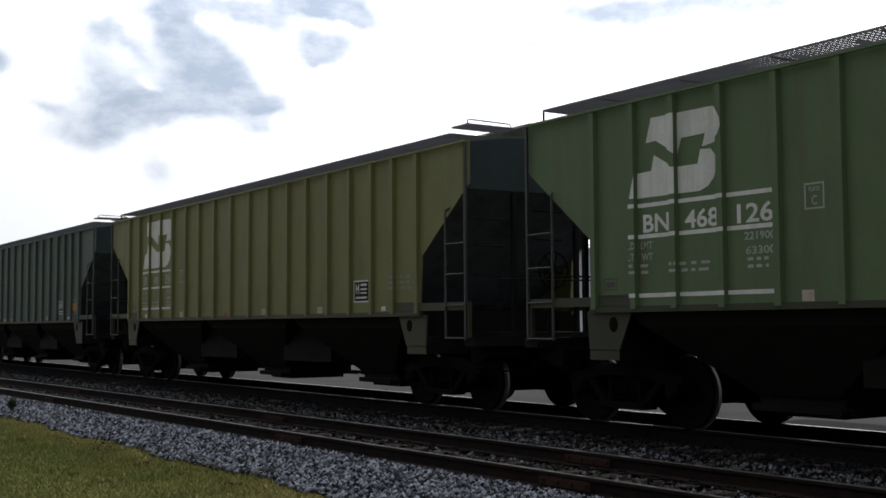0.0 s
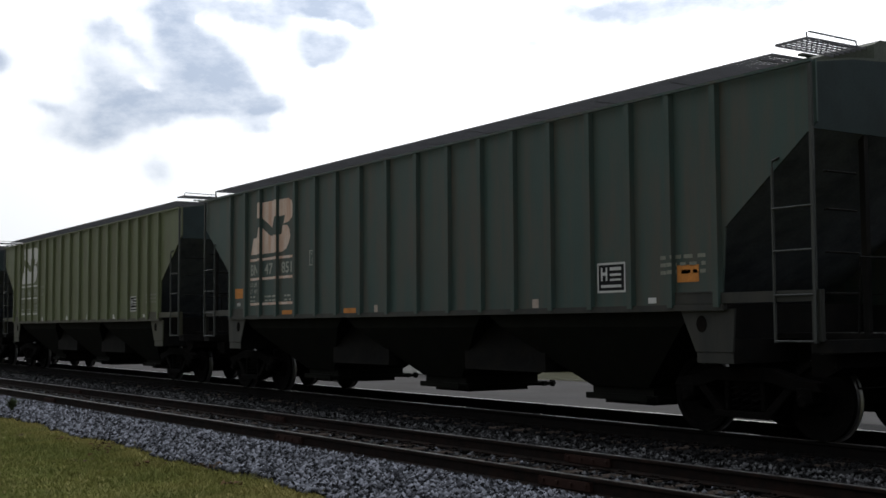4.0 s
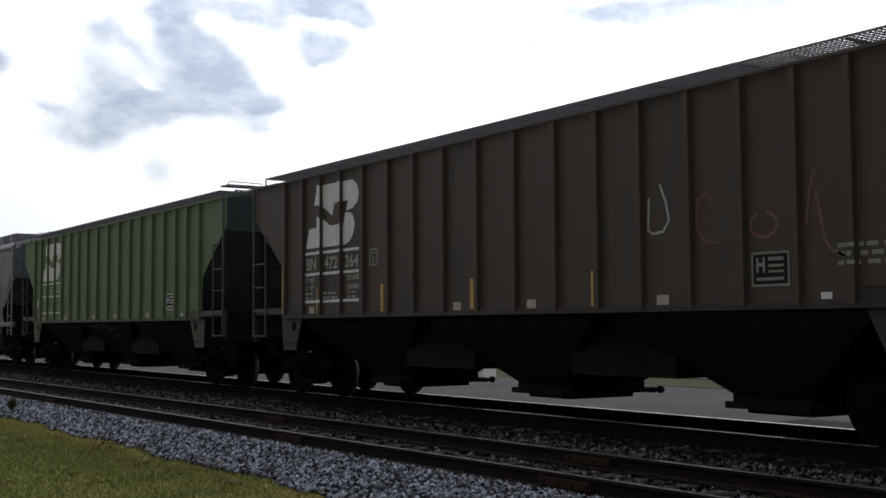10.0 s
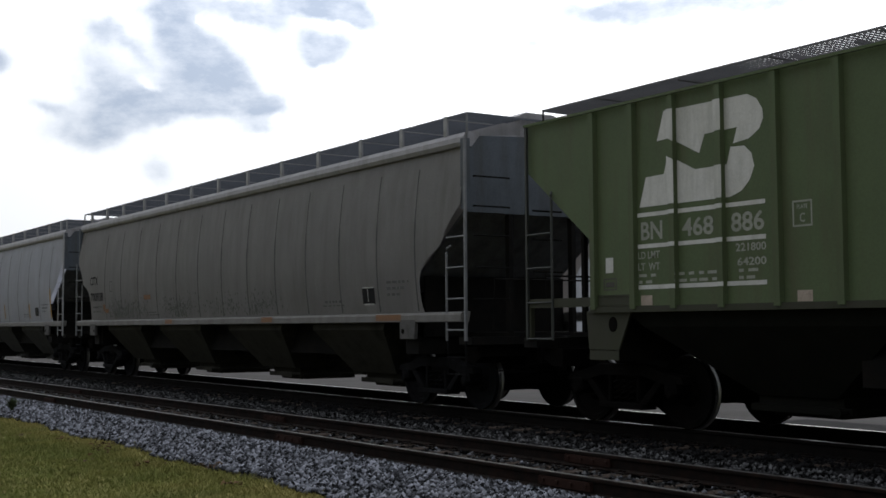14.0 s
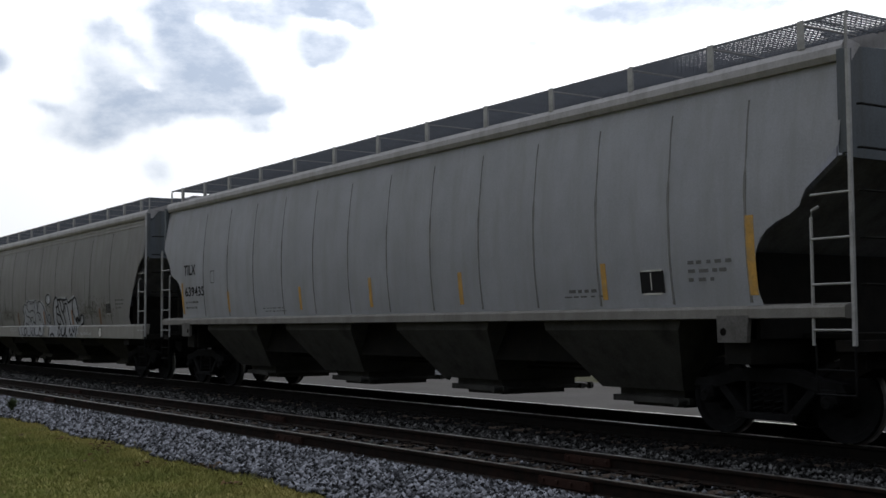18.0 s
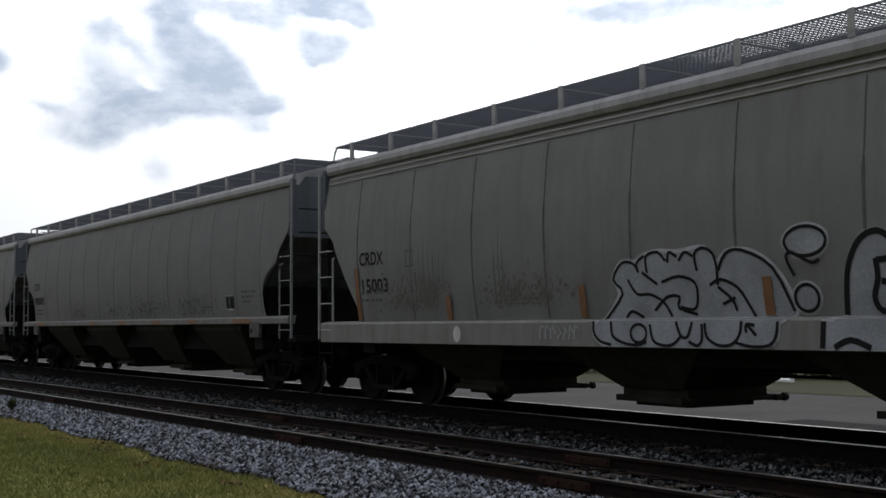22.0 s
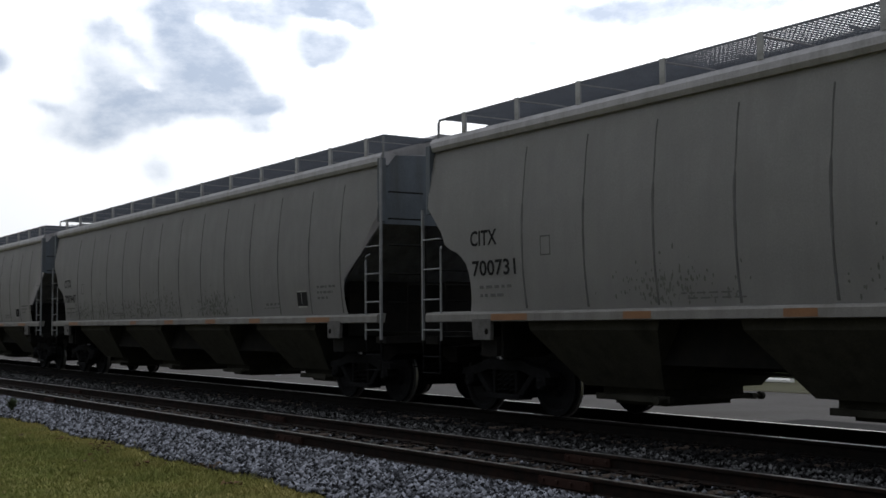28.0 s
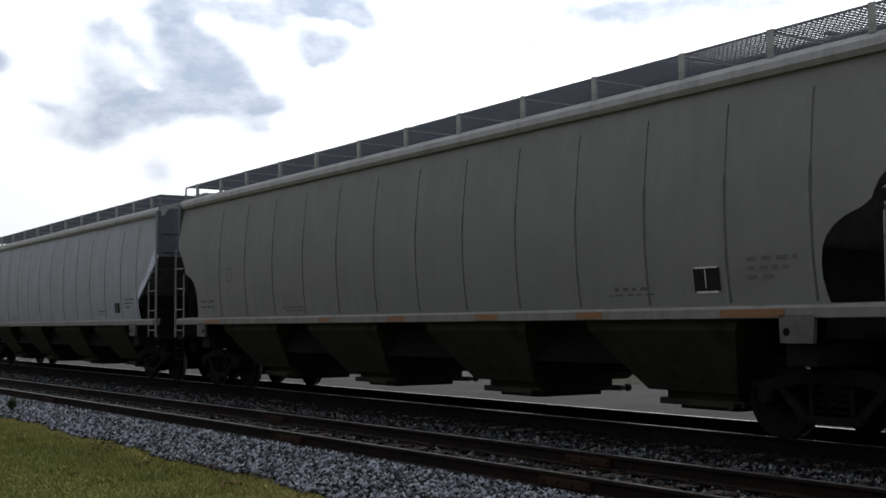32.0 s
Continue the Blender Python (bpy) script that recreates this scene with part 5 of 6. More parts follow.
            box(bm, -0.02, 0.02, 0.0, 0.9, 4.484, 4.496)
        for x in POSTS_B:
            q = part("board_post", shared("board_post", post, M["iron_pale"]), None, b, at=(x, -1.475 + 1.94 if s < 0 else 1.475, 0))
            if s > 0:
                q.rotation_euler = (0, 0, math.pi)

    def cross(bm):
        grating(bm, 9.31, 9.72, -1.46, 1.46, 4.525, 0.06, 36)

    def cross_rear(bm):
        grating(bm, -9.62, -9.41, -0.47, 0.47, 4.525, 0.06, 12)
    part("end_walkway", shared("end_walkway_b", cross, M["grate"]), None, car, "galvanised crosswalk")
    part("end_walkway", shared("rear_walkway_b", cross_rear, M["grate"]), None, car, "galvanised crosswalk")
    for y in (-1.46, 1.46):
        def stay_rear(bm):
            if deep:
                tube(bm, [(-9.10, y, 4.51), (-9.34, y, 4.50), (-9.42, y, 4.42), (-9.54, y, 4.12)], 0.02, 6)
            else:
                tube(bm, [(-9.30, y, 4.505), (-9.47, y, 4.505), (-9.50, y, 4.47), (-9.505, y, 4.20)], 0.02, 6)

        def stay_front(bm):
            tube(bm, [(9.70, y, 4.51), (9.70, y, 4.12)], 0.018, 6)
        part("corner_stay", shared("stay_rear%.1f%d" % (y, deep), stay_rear, iron), None, car)
        part("corner_stay", shared("stay_front%.1f" % y, stay_front, iron), None, car)
    brake_wheel(car, -9.78, -0.05, 2.08, M["rail_dark"])
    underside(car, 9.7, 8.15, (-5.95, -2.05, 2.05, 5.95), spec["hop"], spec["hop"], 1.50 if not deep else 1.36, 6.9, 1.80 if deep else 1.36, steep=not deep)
    sets = []
    for x in (-8.37, 8.17):
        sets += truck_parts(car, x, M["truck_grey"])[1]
    rng = random.Random(seed)
    for text, x0, x1, z0, z1 in spec.get("text", ()):
        marking(car, "lettering", side_kind, M["black_mark"], lambda bm: letters(bm, text, x0, x1, z0, z1))

    def small(bm):
        for x0, x1, z in spec.get("dash", ((-8.28, -7.5, 1.84), (-8.28, -7.6, 1.72), (7.5, 8.2, 2.0), (7.5, 8.1, 1.9), (7.5, 7.9, 1.8),
                                           (-4.2, -3.3, 1.66), (-4.1, -3.2, 1.60), (5.2, 6.0, 1.66), (5.3, 5.9, 1.72))):
            dashes(bm, rng, x0, x1, z, 0.042 if z > 1.69 else 0.02)
        outline(bm, -6.80, -6.58, 2.25, 2.52, 0.018)
    tagged(marking(car, "worn_lettering", side_kind, M["grey_mark"], small, "small worn lettering"), kind="stuff")

    def panel(bm):
        rect(bm, 6.68, 7.09, 1.68, 1.95)
    marking(car, "data_panel", side_kind, M["black_mark"], panel, "small black data panel")

    def panel_frame(bm):
        rect(bm, 6.72, 7.05, 1.66, 1.685)
        rect(bm, 6.86, 6.875, 1.72, 1.93)
        rect(bm, 6.70, 7.06, 1.945, 1.965)
    p = marking(car, "panel_frame", side_kind, M["white_mark"], panel_frame)
    for v in p.data.vertices:
        v.co.y -= 0.003
    for m, x0, x1, z0, z1 in spec.get("patches", ()):
        marking(car, "reflector", side_kind, M[m], lambda bm: rect(bm, x0, x1, z0, z1)).location.y = -0.016 if deep else 0.0
    return car, sets


M["seam"] = mat("weld_seam_grime", (0.065, 0.065, 0.067), 0.8, 0, 0.3, 6, 40, 0.1)
M["seam_faint"] = mat("faint_weld_seam", (0.125, 0.125, 0.128), 0.8, 0, 0.25, 6, 40, 0.1)
M["iron_grey"] = mat("grey_painted_iron", (0.15, 0.155, 0.165), 0.6, 0.1, 0.2, 6, 50, 0.1, GRIME, 0.3)
M["iron_pale"] = mat("white_painted_iron", (0.25, 0.252, 0.26), 0.6, 0.0, 0.2, 6, 50, 0.1, GRIME, 0.35)
M["iron_green"] = mat("green_painted_iron", (0.028, 0.032, 0.030), 0.6, 0.1, 0.25, 6, 50, 0.1, GRIME, 0.4)
M["iron_brown"] = mat("dark_painted_iron", (0.052, 0.047, 0.046), 0.6, 0.1, 0.25, 6, 50, 0.1, GRIME, 0.4)
# Car ends: bluish shade of the gaps put into one colour for every car.
END_TEAL = mat("shaded_teal_end", (0.026, 0.037, 0.038), 0.8, 0, 0.15, 2, 40, 0.08, (0.018, 0.019, 0.020), 0.6, spec=0.1)
END_BLUE = mat("shaded_blue_grey_end", (0.064, 0.077, 0.094), 0.7, 0, 0.2, 3, 40, 0.15, GRIME, 0.6, streak=True)
# Hopper bays far darker than the body paint: underbody shade put into the colour.
HOP_DARK = mat("shaded_dark_hopper", (0.0085, 0.009, 0.0075), 0.85, 0, 0.3, 3, 40, 0.2, (0.014, 0.014, 0.011), 0.5, spec=0.05)
HOP_GREY = mat("grimy_shaded_grey_hopper", (0.033, 0.032, 0.026), 0.85, 0, 0.25, 3, 40, 0.2, (0.009, 0.008, 0.007), 0.75, spec=0.06)
RIM_GREY = mat("pale_grey_trim_paint", (0.235, 0.232, 0.246), 0.6, 0, 0.15, 3, 40, 0.1, (0.09, 0.085, 0.08), 0.5, streak=True)
SILL_GREY = mat("dull_grey_sill_paint", (0.150, 0.146, 0.142), 0.7, 0, 0.2, 3, 40, 0.1, (0.07, 0.065, 0.055), 0.6, streak=True, spec=0.15)
PLATE_GREY = mat("grimy_grey_plate", (0.085, 0.083, 0.082), 0.8, 0, 0.25, 5, 40, 0.15, (0.03, 0.028, 0.025), 0.7, spec=0.1)
# Lighter bay colour for some cars, underbody shade still painted in.
HOP_PALE = mat("shaded_pale_hopper", (0.050, 0.050, 0.048), 0.85, 0, 0.25, 3, 40, 0.2, (0.012, 0.012, 0.011), 0.75, spec=0.06)
ROOF_GREEN = mat("grimy_green_roof", (0.055, 0.065, 0.050), 0.8, 0, 0.3, 3, 40, 0.2, GRIME, 0.6)
ROOF_BROWN = mat("grimy_brown_roof", (0.055, 0.045, 0.042), 0.8, 0, 0.3, 3, 40, 0.2, GRIME, 0.6)


def paint(name, base, seed, dirt=(0.06, 0.055, 0.04), amount=0.5, low=0.47):
    return mat(name, base, 0.56, 0, 0.13, 1.6, 45, 0.06, dirt, amount, streak=True, seed=seed, dirt_low=low, spec=0.26)


BROWN_DUST = (0.066, 0.054, 0.034)
P = {
    "green": paint("dark_green_paint", (0.070, 0.108, 0.053), 1.0, BROWN_DUST, 0.5),
    "olive": paint("faded_olive_paint", (0.122, 0.124, 0.048), 2.0, BROWN_DUST, 0.5),
    "teal": paint("weathered_teal_paint", (0.032, 0.056, 0.050), 3.0, (0.072, 0.055, 0.043), 0.75, 0.42),
    "olive2": paint("olive_green_paint", (0.090, 0.106, 0.052), 4.0, BROWN_DUST, 0.65, 0.43),
    "brown": paint("oxide_brown_paint", (0.046, 0.029, 0.025), 5.0, (0.024, 0.027, 0.021), 0.75, 0.42),
    "green2": paint("mid_green_paint", (0.069, 0.096, 0.046), 6.0, BROWN_DUST, 0.5),
    "grey1": paint("warm_grey_paint", (0.265, 0.256, 0.254), 7.0, (0.18, 0.174, 0.168), 0.7, 0.44),
    "grey2": paint("cool_grey_paint", (0.448, 0.464, 0.512), 8.0, (0.36, 0.362, 0.38), 0.75, 0.45),
    "grey3": paint("stained_grey_paint", (0.288, 0.286, 0.288), 9.0, (0.20, 0.194, 0.18), 0.7),
    "grey4": paint("dull_grey_paint", (0.272, 0.268, 0.270), 10.0, (0.23, 0.225, 0.23), 0.75, 0.45),
    "grey5": paint("light_grey_paint", (0.292, 0.288, 0.288), 11.0, (0.25, 0.245, 0.248), 0.75, 0.45),
}

# Sill paints: side colours scaled to about 0.3, with grime streaks.
SILL_DARK = {k: paint("dark_sill_" + k + "_paint", [base[0] * 0.30, base[1] * 0.27, base[2] * 0.28], 20.0 + i, GRIME, 0.75, 0.40)
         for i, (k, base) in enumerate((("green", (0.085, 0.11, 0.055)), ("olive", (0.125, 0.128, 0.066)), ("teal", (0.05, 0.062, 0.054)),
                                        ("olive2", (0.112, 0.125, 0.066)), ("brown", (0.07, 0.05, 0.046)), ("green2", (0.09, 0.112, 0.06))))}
DEEP_SILL = paint("dark_sill_deep_sill_paint", (0.16, 0.157, 0.152), 30.0, (0.09, 0.085, 0.07), 0.7, 0.40)

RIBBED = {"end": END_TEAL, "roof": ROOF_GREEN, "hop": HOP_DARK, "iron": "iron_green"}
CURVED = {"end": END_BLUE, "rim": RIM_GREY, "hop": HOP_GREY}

GREY_TAGS = (("orange", -7.95, -7.1, 1.38, 1.47), ("orange", -2.63, -2.18, 1.38, 1.47), ("orange", -0.2, 0.35, 1.38, 1.47), ("orange", 2.3, 2.85, 1.38, 1.47),
             ("orange", 4.6, 5.12, 1.38, 1.47), ("orange", 7.12, 8.04, 1.38, 1.47))


def citx(number, label, material, seed, tags=GREY_TAGS, seam="seam"):
    made = hopper_curved(label, material, {**CURVED, "patches": tags,
                         "seam": seam, "text": (("CITX", -8.46, -7.80, 2.46, 2.69), (number, -8.43, -7.37, 2.02, 2.25))}, seed)
    rng = random.Random(seed)
    mould(made[0], [rng.uniform(-7.0, 7.5) for _ in range(7)], 1300, 0.5, 1.72, seed, "soot")
    return made


CARS = []
MID = [-4.84, -22.84, -40.91, -58.935, -76.975, -95.025, -114.575, -135.55, -156.3, -177.05, -197.95, -218.85, -239.75, -260.65]


def bubble(cx, cz, rx, rz, n=18, a0=0.0, a1=2 * math.pi):
    return [(cx + rx * math.cos(a), cz + rz * math.sin(a)) for a in np.linspace(a0, a1, n)]


def stroke(bm, pts, w):
    """A sprayed line of width w along points in x and z, as one ribbon."""
    lay = lift_layer(bm)
    up = 0.0001 * (len(bm.faces) % 30)
    sides = []
    for k, (x, z) in enumerate(pts):
        (xa, za), (xb, zb) = pts[max(k - 1, 0)], pts[min(k + 1, len(pts) - 1)]
        d = math.hypot(xb - xa, zb - za) or 1e-6
        nx, nz = -(zb - za) / d * w / 2, (xb - xa) / d * w / 2
        pair = [bm.verts.new((x + nx, 0, z + nz)), bm.verts.new((x - nx, 0, z - nz))]
        for v in pair:
            v[lay] = up
        sides.append(pair)
    for a, b in zip(sides, sides[1:]):
        bm.faces.new((a[0], b[0], b[1], a[1]))


def curve(pts, per=5):
    """A smooth line through points."""
    out = []
    for k in range(len(pts) - 1):
        p0, p1, p2, p3 = pts[max(k - 1, 0)], pts[k], pts[k + 1], pts[min(k + 2, len(pts) - 1)]
        for i in range(per):
            t = i / per
            out.append(tuple(0.5 * (2 * b + (c - a) * t + (2 * a - 5 * b + 4 * c - d) * t * t + (3 * b - a - 3 * c + d) * t ** 3) for a, b, c, d in zip(p0, p1, p2, p3)))
    return out + [tuple(pts[-1])]


def grown(pts, w):
    """A closed outline moved outwards by w."""
    out, n = [], len(pts)
    for k in range(n):
        (xa, za), (xb, zb) = pts[k - 1], pts[(k + 1) % n]
        d = math.hypot(xb - xa, zb - za) or 1e-6
        out.append((pts[k][0] - (zb - za) / d * w, pts[k][1] + (xb - xa) / d * w))
    return out


def graffiti(car):
    """Two sprayed bubble pieces: pale fill, black lines, white halo."""
    small = curve([(-2.2, 1.3), (-2.06, 1.38), (-1.75, 1.68), (-1.86, 1.87), (-1.68, 2.07), (-1.45, 2.05), (-1.27, 2.14), (-1.04, 2.17), (-0.82, 2.15), (-0.59, 2.15), (-0.3, 2.18), (-0.1, 2.0),
                   (0.05, 2.10), (0.30, 2.12), (0.53, 2.04), (0.71, 1.91), (0.87, 1.70), (0.95, 1.42), (0.79, 1.33), (0.76, 1.16), (0.62, 1.06), (0.3, 1.045), (-0.4, 1.045), (-1.2, 1.045),
                   (-1.87, 1.05), (-2.08, 1.1), (-2.2, 1.2)], 2)
    big = curve([(1.40, 1.33), (1.61, 1.37), (1.66, 1.80), (1.75, 2.03), (1.87, 2.17), (2.05, 2.22), (2.22, 2.13), (2.46, 2.16), (2.85, 2.15), (3.10, 2.18), (3.25, 2.06), (3.53, 2.12), (3.88, 2.18),
                 (4.10, 2.03), (4.20, 1.75), (4.30, 1.60), (4.45, 1.68), (4.62, 1.62), (4.62, 1.48), (4.40, 1.37), (4.24, 1.30), (4.10, 1.045), (2.6, 1.045), (1.37, 1.045)], 2)
    dot = bubble(1.16, 2.17, 0.27, 0.155)[::-1]
    ball = bubble(1.13, 1.575, 0.155, 0.14)[::-1]

    def halo(bm):
        for pts in (small, big, dot, ball):
            poly(bm, [(x, max(z, 1.032)) for x, z in grown(pts, 0.045)])

    def fill(bm):
        for pts in (small, big, dot, ball):
            poly(bm, pts)

    thin = [[(-2.08, 1.37), (-1.71, 1.69), (-1.86, 1.87), (-1.68, 2.07), (-1.47, 2.05), (-1.39, 1.94)], [(-1.39, 1.94), (-1.41, 2.06), (-1.27, 2.14)],
            [(-1.24, 1.93), (-1.24, 2.13), (-1.04, 2.17), (-0.91, 2.06)], [(-0.88, 2.04), (-0.85, 2.16), (-0.72, 2.10)], [(-0.69, 2.05), (-0.59, 2.15), (-0.46, 2.09)],
            [(-0.41, 1.92), (-0.43, 2.12), (-0.30, 2.18), (-0.15, 2.11), (-0.10, 1.94), (-0.11, 1.75)], [(-0.08, 1.91), (0.05, 2.10), (0.30, 2.12), (0.71, 1.91), (0.95, 1.44)],
            [(-1.59, 1.86), (-1.45, 1.68), (-1.22, 1.67), (-1.0, 1.57), (-0.89, 1.40)], [(-1.33, 1.94), (-1.08, 1.79)],
            [(-1.0, 1.81), (-0.72, 1.87), (-0.46, 1.79), (-0.44, 1.59), (-0.52, 1.48), (-0.73, 1.51)], [(-1.17, 1.47), (-0.94, 1.63), (-0.73, 1.63), (-0.76, 1.50), (-0.47, 1.42)]]
    thin += [[(-0.23, 1.75), (-0.05, 1.81), (0.19, 1.71), (0.33, 1.51), (0.40, 1.39)], [(-0.11, 1.73), (0.09, 1.58), (0.14, 1.45)], [(-0.06, 1.53), (0.14, 1.60)],
             [(-1.69, 1.39), (-1.57, 1.47), (-1.37, 1.39)], [(-2.2, 1.35), (-2.2, 1.21), (-2.08, 1.10), (-1.87, 1.06)], [(-1.87, 1.35), (-1.84, 1.17), (-1.63, 1.08), (-1.4, 1.06), (-1.23, 1.10)],
             bubble(-1.37, 1.20, 0.14, 0.11, 12), [(-1.17, 1.31), (-1.12, 1.12), (-0.96, 1.06), (-0.79, 1.07), (-0.66, 1.16)], [(-0.73, 1.34), (-0.66, 1.18), (-0.55, 1.16), (-0.47, 1.33)]]
    thin += [[(-0.53, 1.11), (-0.4, 1.06), (-0.32, 1.13), (-0.32, 1.31)], [(-0.27, 1.32), (-0.24, 1.16), (-0.07, 1.07), (0.13, 1.08), (0.25, 1.19), (0.28, 1.34)],
             [(0.20, 1.10), (0.41, 1.06), (0.65, 1.07), (0.76, 1.16), (0.79, 1.33)], [(0.35, 1.31), (0.49, 1.18)], [(0.35, 1.21), (0.35, 1.30), (0.47, 1.29)],
             dot, [(0.90, 2.04), (0.98, 2.06), (1.10, 2.0), (1.24, 1.94), (1.33, 1.97)], [(0.90, 2.04), (0.92, 1.95), (1.0, 1.81)], ball]
    thick = [[(1.61, 1.39), (1.66, 1.80), (1.75, 2.03), (1.87, 2.17), (2.05, 2.22), (2.20, 2.12), (2.20, 1.96), (2.02, 1.93)], [(2.01, 1.95), (2.02, 1.75), (1.96, 1.57), (2.03, 1.43), (2.28, 1.41), (2.28, 1.51)],
             [(2.06, 1.72), (2.33, 1.67), (2.51, 1.52), (2.61, 1.40)], [(1.39, 1.33), (1.37, 1.05)], [(1.52, 1.06), (1.72, 1.14), (1.96, 1.06)],
             [(2.39, 2.13), (2.52, 1.97), (2.54, 1.83), (2.75, 1.78), (2.78, 2.01), (2.69, 2.09)], [(2.27, 2.03), (2.25, 1.88), (2.45, 1.64), (2.61, 1.40)], [(2.59, 1.80), (2.78, 1.59), (2.84, 1.40)],
             [(2.91, 1.77), (2.91, 2.02)], [(2.94, 2.02), (3.13, 1.99), (3.22, 1.74), (3.30, 1.39)], [(2.19, 2.12), (2.39, 2.15), (2.66, 2.14), (3.04, 2.12), (3.10, 2.19), (3.28, 2.04), (3.53, 2.09), (3.70, 2.13)]]
    thick += [[(3.69, 1.67), (3.67, 1.97), (3.79, 2.14), (3.96, 2.17), (4.10, 2.05), (4.20, 1.75), (4.22, 1.52)], [(3.75, 1.67), (3.89, 1.49), (4.05, 1.43)], [(3.86, 1.53), (4.03, 1.60), (4.22, 1.50)],
              [(3.90, 1.50), (4.05, 1.53), (4.20, 1.46)], [(4.25, 1.48), (4.41, 1.65), (4.57, 1.67), (4.65, 1.55), (4.54, 1.42), (4.32, 1.39)], [(2.34, 1.09), (2.41, 1.32), (2.57, 1.28), (2.57, 1.11), (2.41, 1.07)],
              [(2.74, 1.32), (2.73, 1.13), (2.89, 1.07), (3.05, 1.17), (3.08, 1.32)], [(3.15, 1.33), (3.12, 1.18), (3.05, 1.07)], [(3.17, 1.09), (3.32, 1.06)],
              [(3.50, 1.20), (3.54, 1.28), (3.59, 1.24), (3.53, 1.16)], [(3.80, 1.31), (3.94, 1.18), (4.05, 1.33)], [(3.62, 1.06), (3.76, 1.14), (3.85, 1.06)], [(4.24, 1.33), (4.12, 1.06)]]

    def lines(bm):
        for pts in thin:
            stroke(bm, curve(pts, 3), 0.038)
        for pts in thick:
            stroke(bm, curve(pts, 3), 0.065)

    def tag_lines(bm):
        rng = random.Random(8)
        for x in np.arange(-3.3, -2.5, 0.12):
            stroke(bm, [(x, 1.12), (x + rng.uniform(-0.03, 0.08), 1.2), (x + 0.02, 1.30), (x + 0.09, 1.22 + rng.uniform(-0.06, 0.06))], 0.016)
        for x in np.arange(4.45, 5.5, 0.13):
            stroke(bm, [(x, 1.10), (x + 0.06, 1.20 + rng.uniform(-0.05, 0.08)), (x + 0.10, 1.12)], 0.016)
        for x in np.arange(-3.0, -2.5, 0.12):
            stroke(bm, [(x, 1.95), (x + 0.06, 2.08 + rng.uniform(-0.05, 0.05)), (x + 0.11, 1.98)], 0.016)
        for x in np.arange(4.3, 4.8, 0.12):
            stroke(bm, [(x, 1.90), (x + 0.06, 2.02 + rng.uniform(-0.05, 0.08)), (x + 0.11, 1.92)], 0.016)
    for i, (name, make, material, label) in enumerate((("spray_halo", halo, M["spray_white"], "white sprayed halo"), ("spray_fill", fill, M["spray_fill"], "pale grey sprayed fill"),
                                                       ("spray_outline", lines, M["black_mark"], "black sprayed outlines"), ("spray_scribble", tag_lines, M["spray_white"], "thin white scribbles"))):
        ob = marking(car, name, "D", material, make, label)
        ob.location.y = -0.0045 * i
        ob["kind"] = "stuff"

    def disc(bm):
        poly(bm, bubble(6.35, 1.18, 0.14, 0.13, 20))
        poly(bm, bubble(-5.33, 1.18, 0.10, 0.12, 20))
    marking(car, "round_sticker", "D", M["white_mark"], disc)
    marking(car, "sticker_rim", "D", M["black_mark"], lambda bm: stroke(bm, bubble(6.35, 1.18, 0.14, 0.13, 20) + [(6.35, 1.25), (6.36, 1.10)], 0.02)).location.y = -0.004

    def runs(bm):
        rng = random.Random(12)
        for cx, n in ((-6.35, 9), (-5.9, 5), (-4.3, 4), (5.2, 5)):
            for _ in range(n):
                x, w = cx + rng.gauss(0, 0.12), rng.uniform(0.012, 0.035)
                top, low = rng.uniform(2.1, 3.0), rng.uniform(1.6, 1.9)
                poly(bm, [(x, top), (x - w * 0.6, (top + low) / 2), (x - w, low), (x + w * 0.8, low + 0.03), (x + w * 0.5, (top + low) / 2 + 0.05)])
    tagged(marking(car, "run_stains", "D", M["soot"], runs, "sooty brown run stains"), kind="stuff")
    mould(car, (-7.0, -6.2, -4.2, -3.4, 4.9, 5.6, 6.6), 1500, 0.30, 1.75, 3)


def mould(car, centres, count, spread, height, seed, material="mould"):
    """Patches of small dark spots low on a car's side."""
    def spots(bm):
        rng = random.Random(seed)
        for _ in range(count):
            cx, cz = rng.choice(centres) + rng.gauss(0, spread), height + rng.gauss(0, 0.16)
            if 1.56 < cz < 2.3:
                r = rng.uniform(0.004, 0.024)
                poly(bm, [(cx + r * math.cos(a) * rng.uniform(0.5, 1.3), cz + r * math.sin(a) * rng.uniform(0.7, 2.6)) for a in np.linspace(0, 5.2, 6)])
    tagged(marking(car, "mould_stains", "B", M[material], spots, "dark mould stains"), kind="stuff")


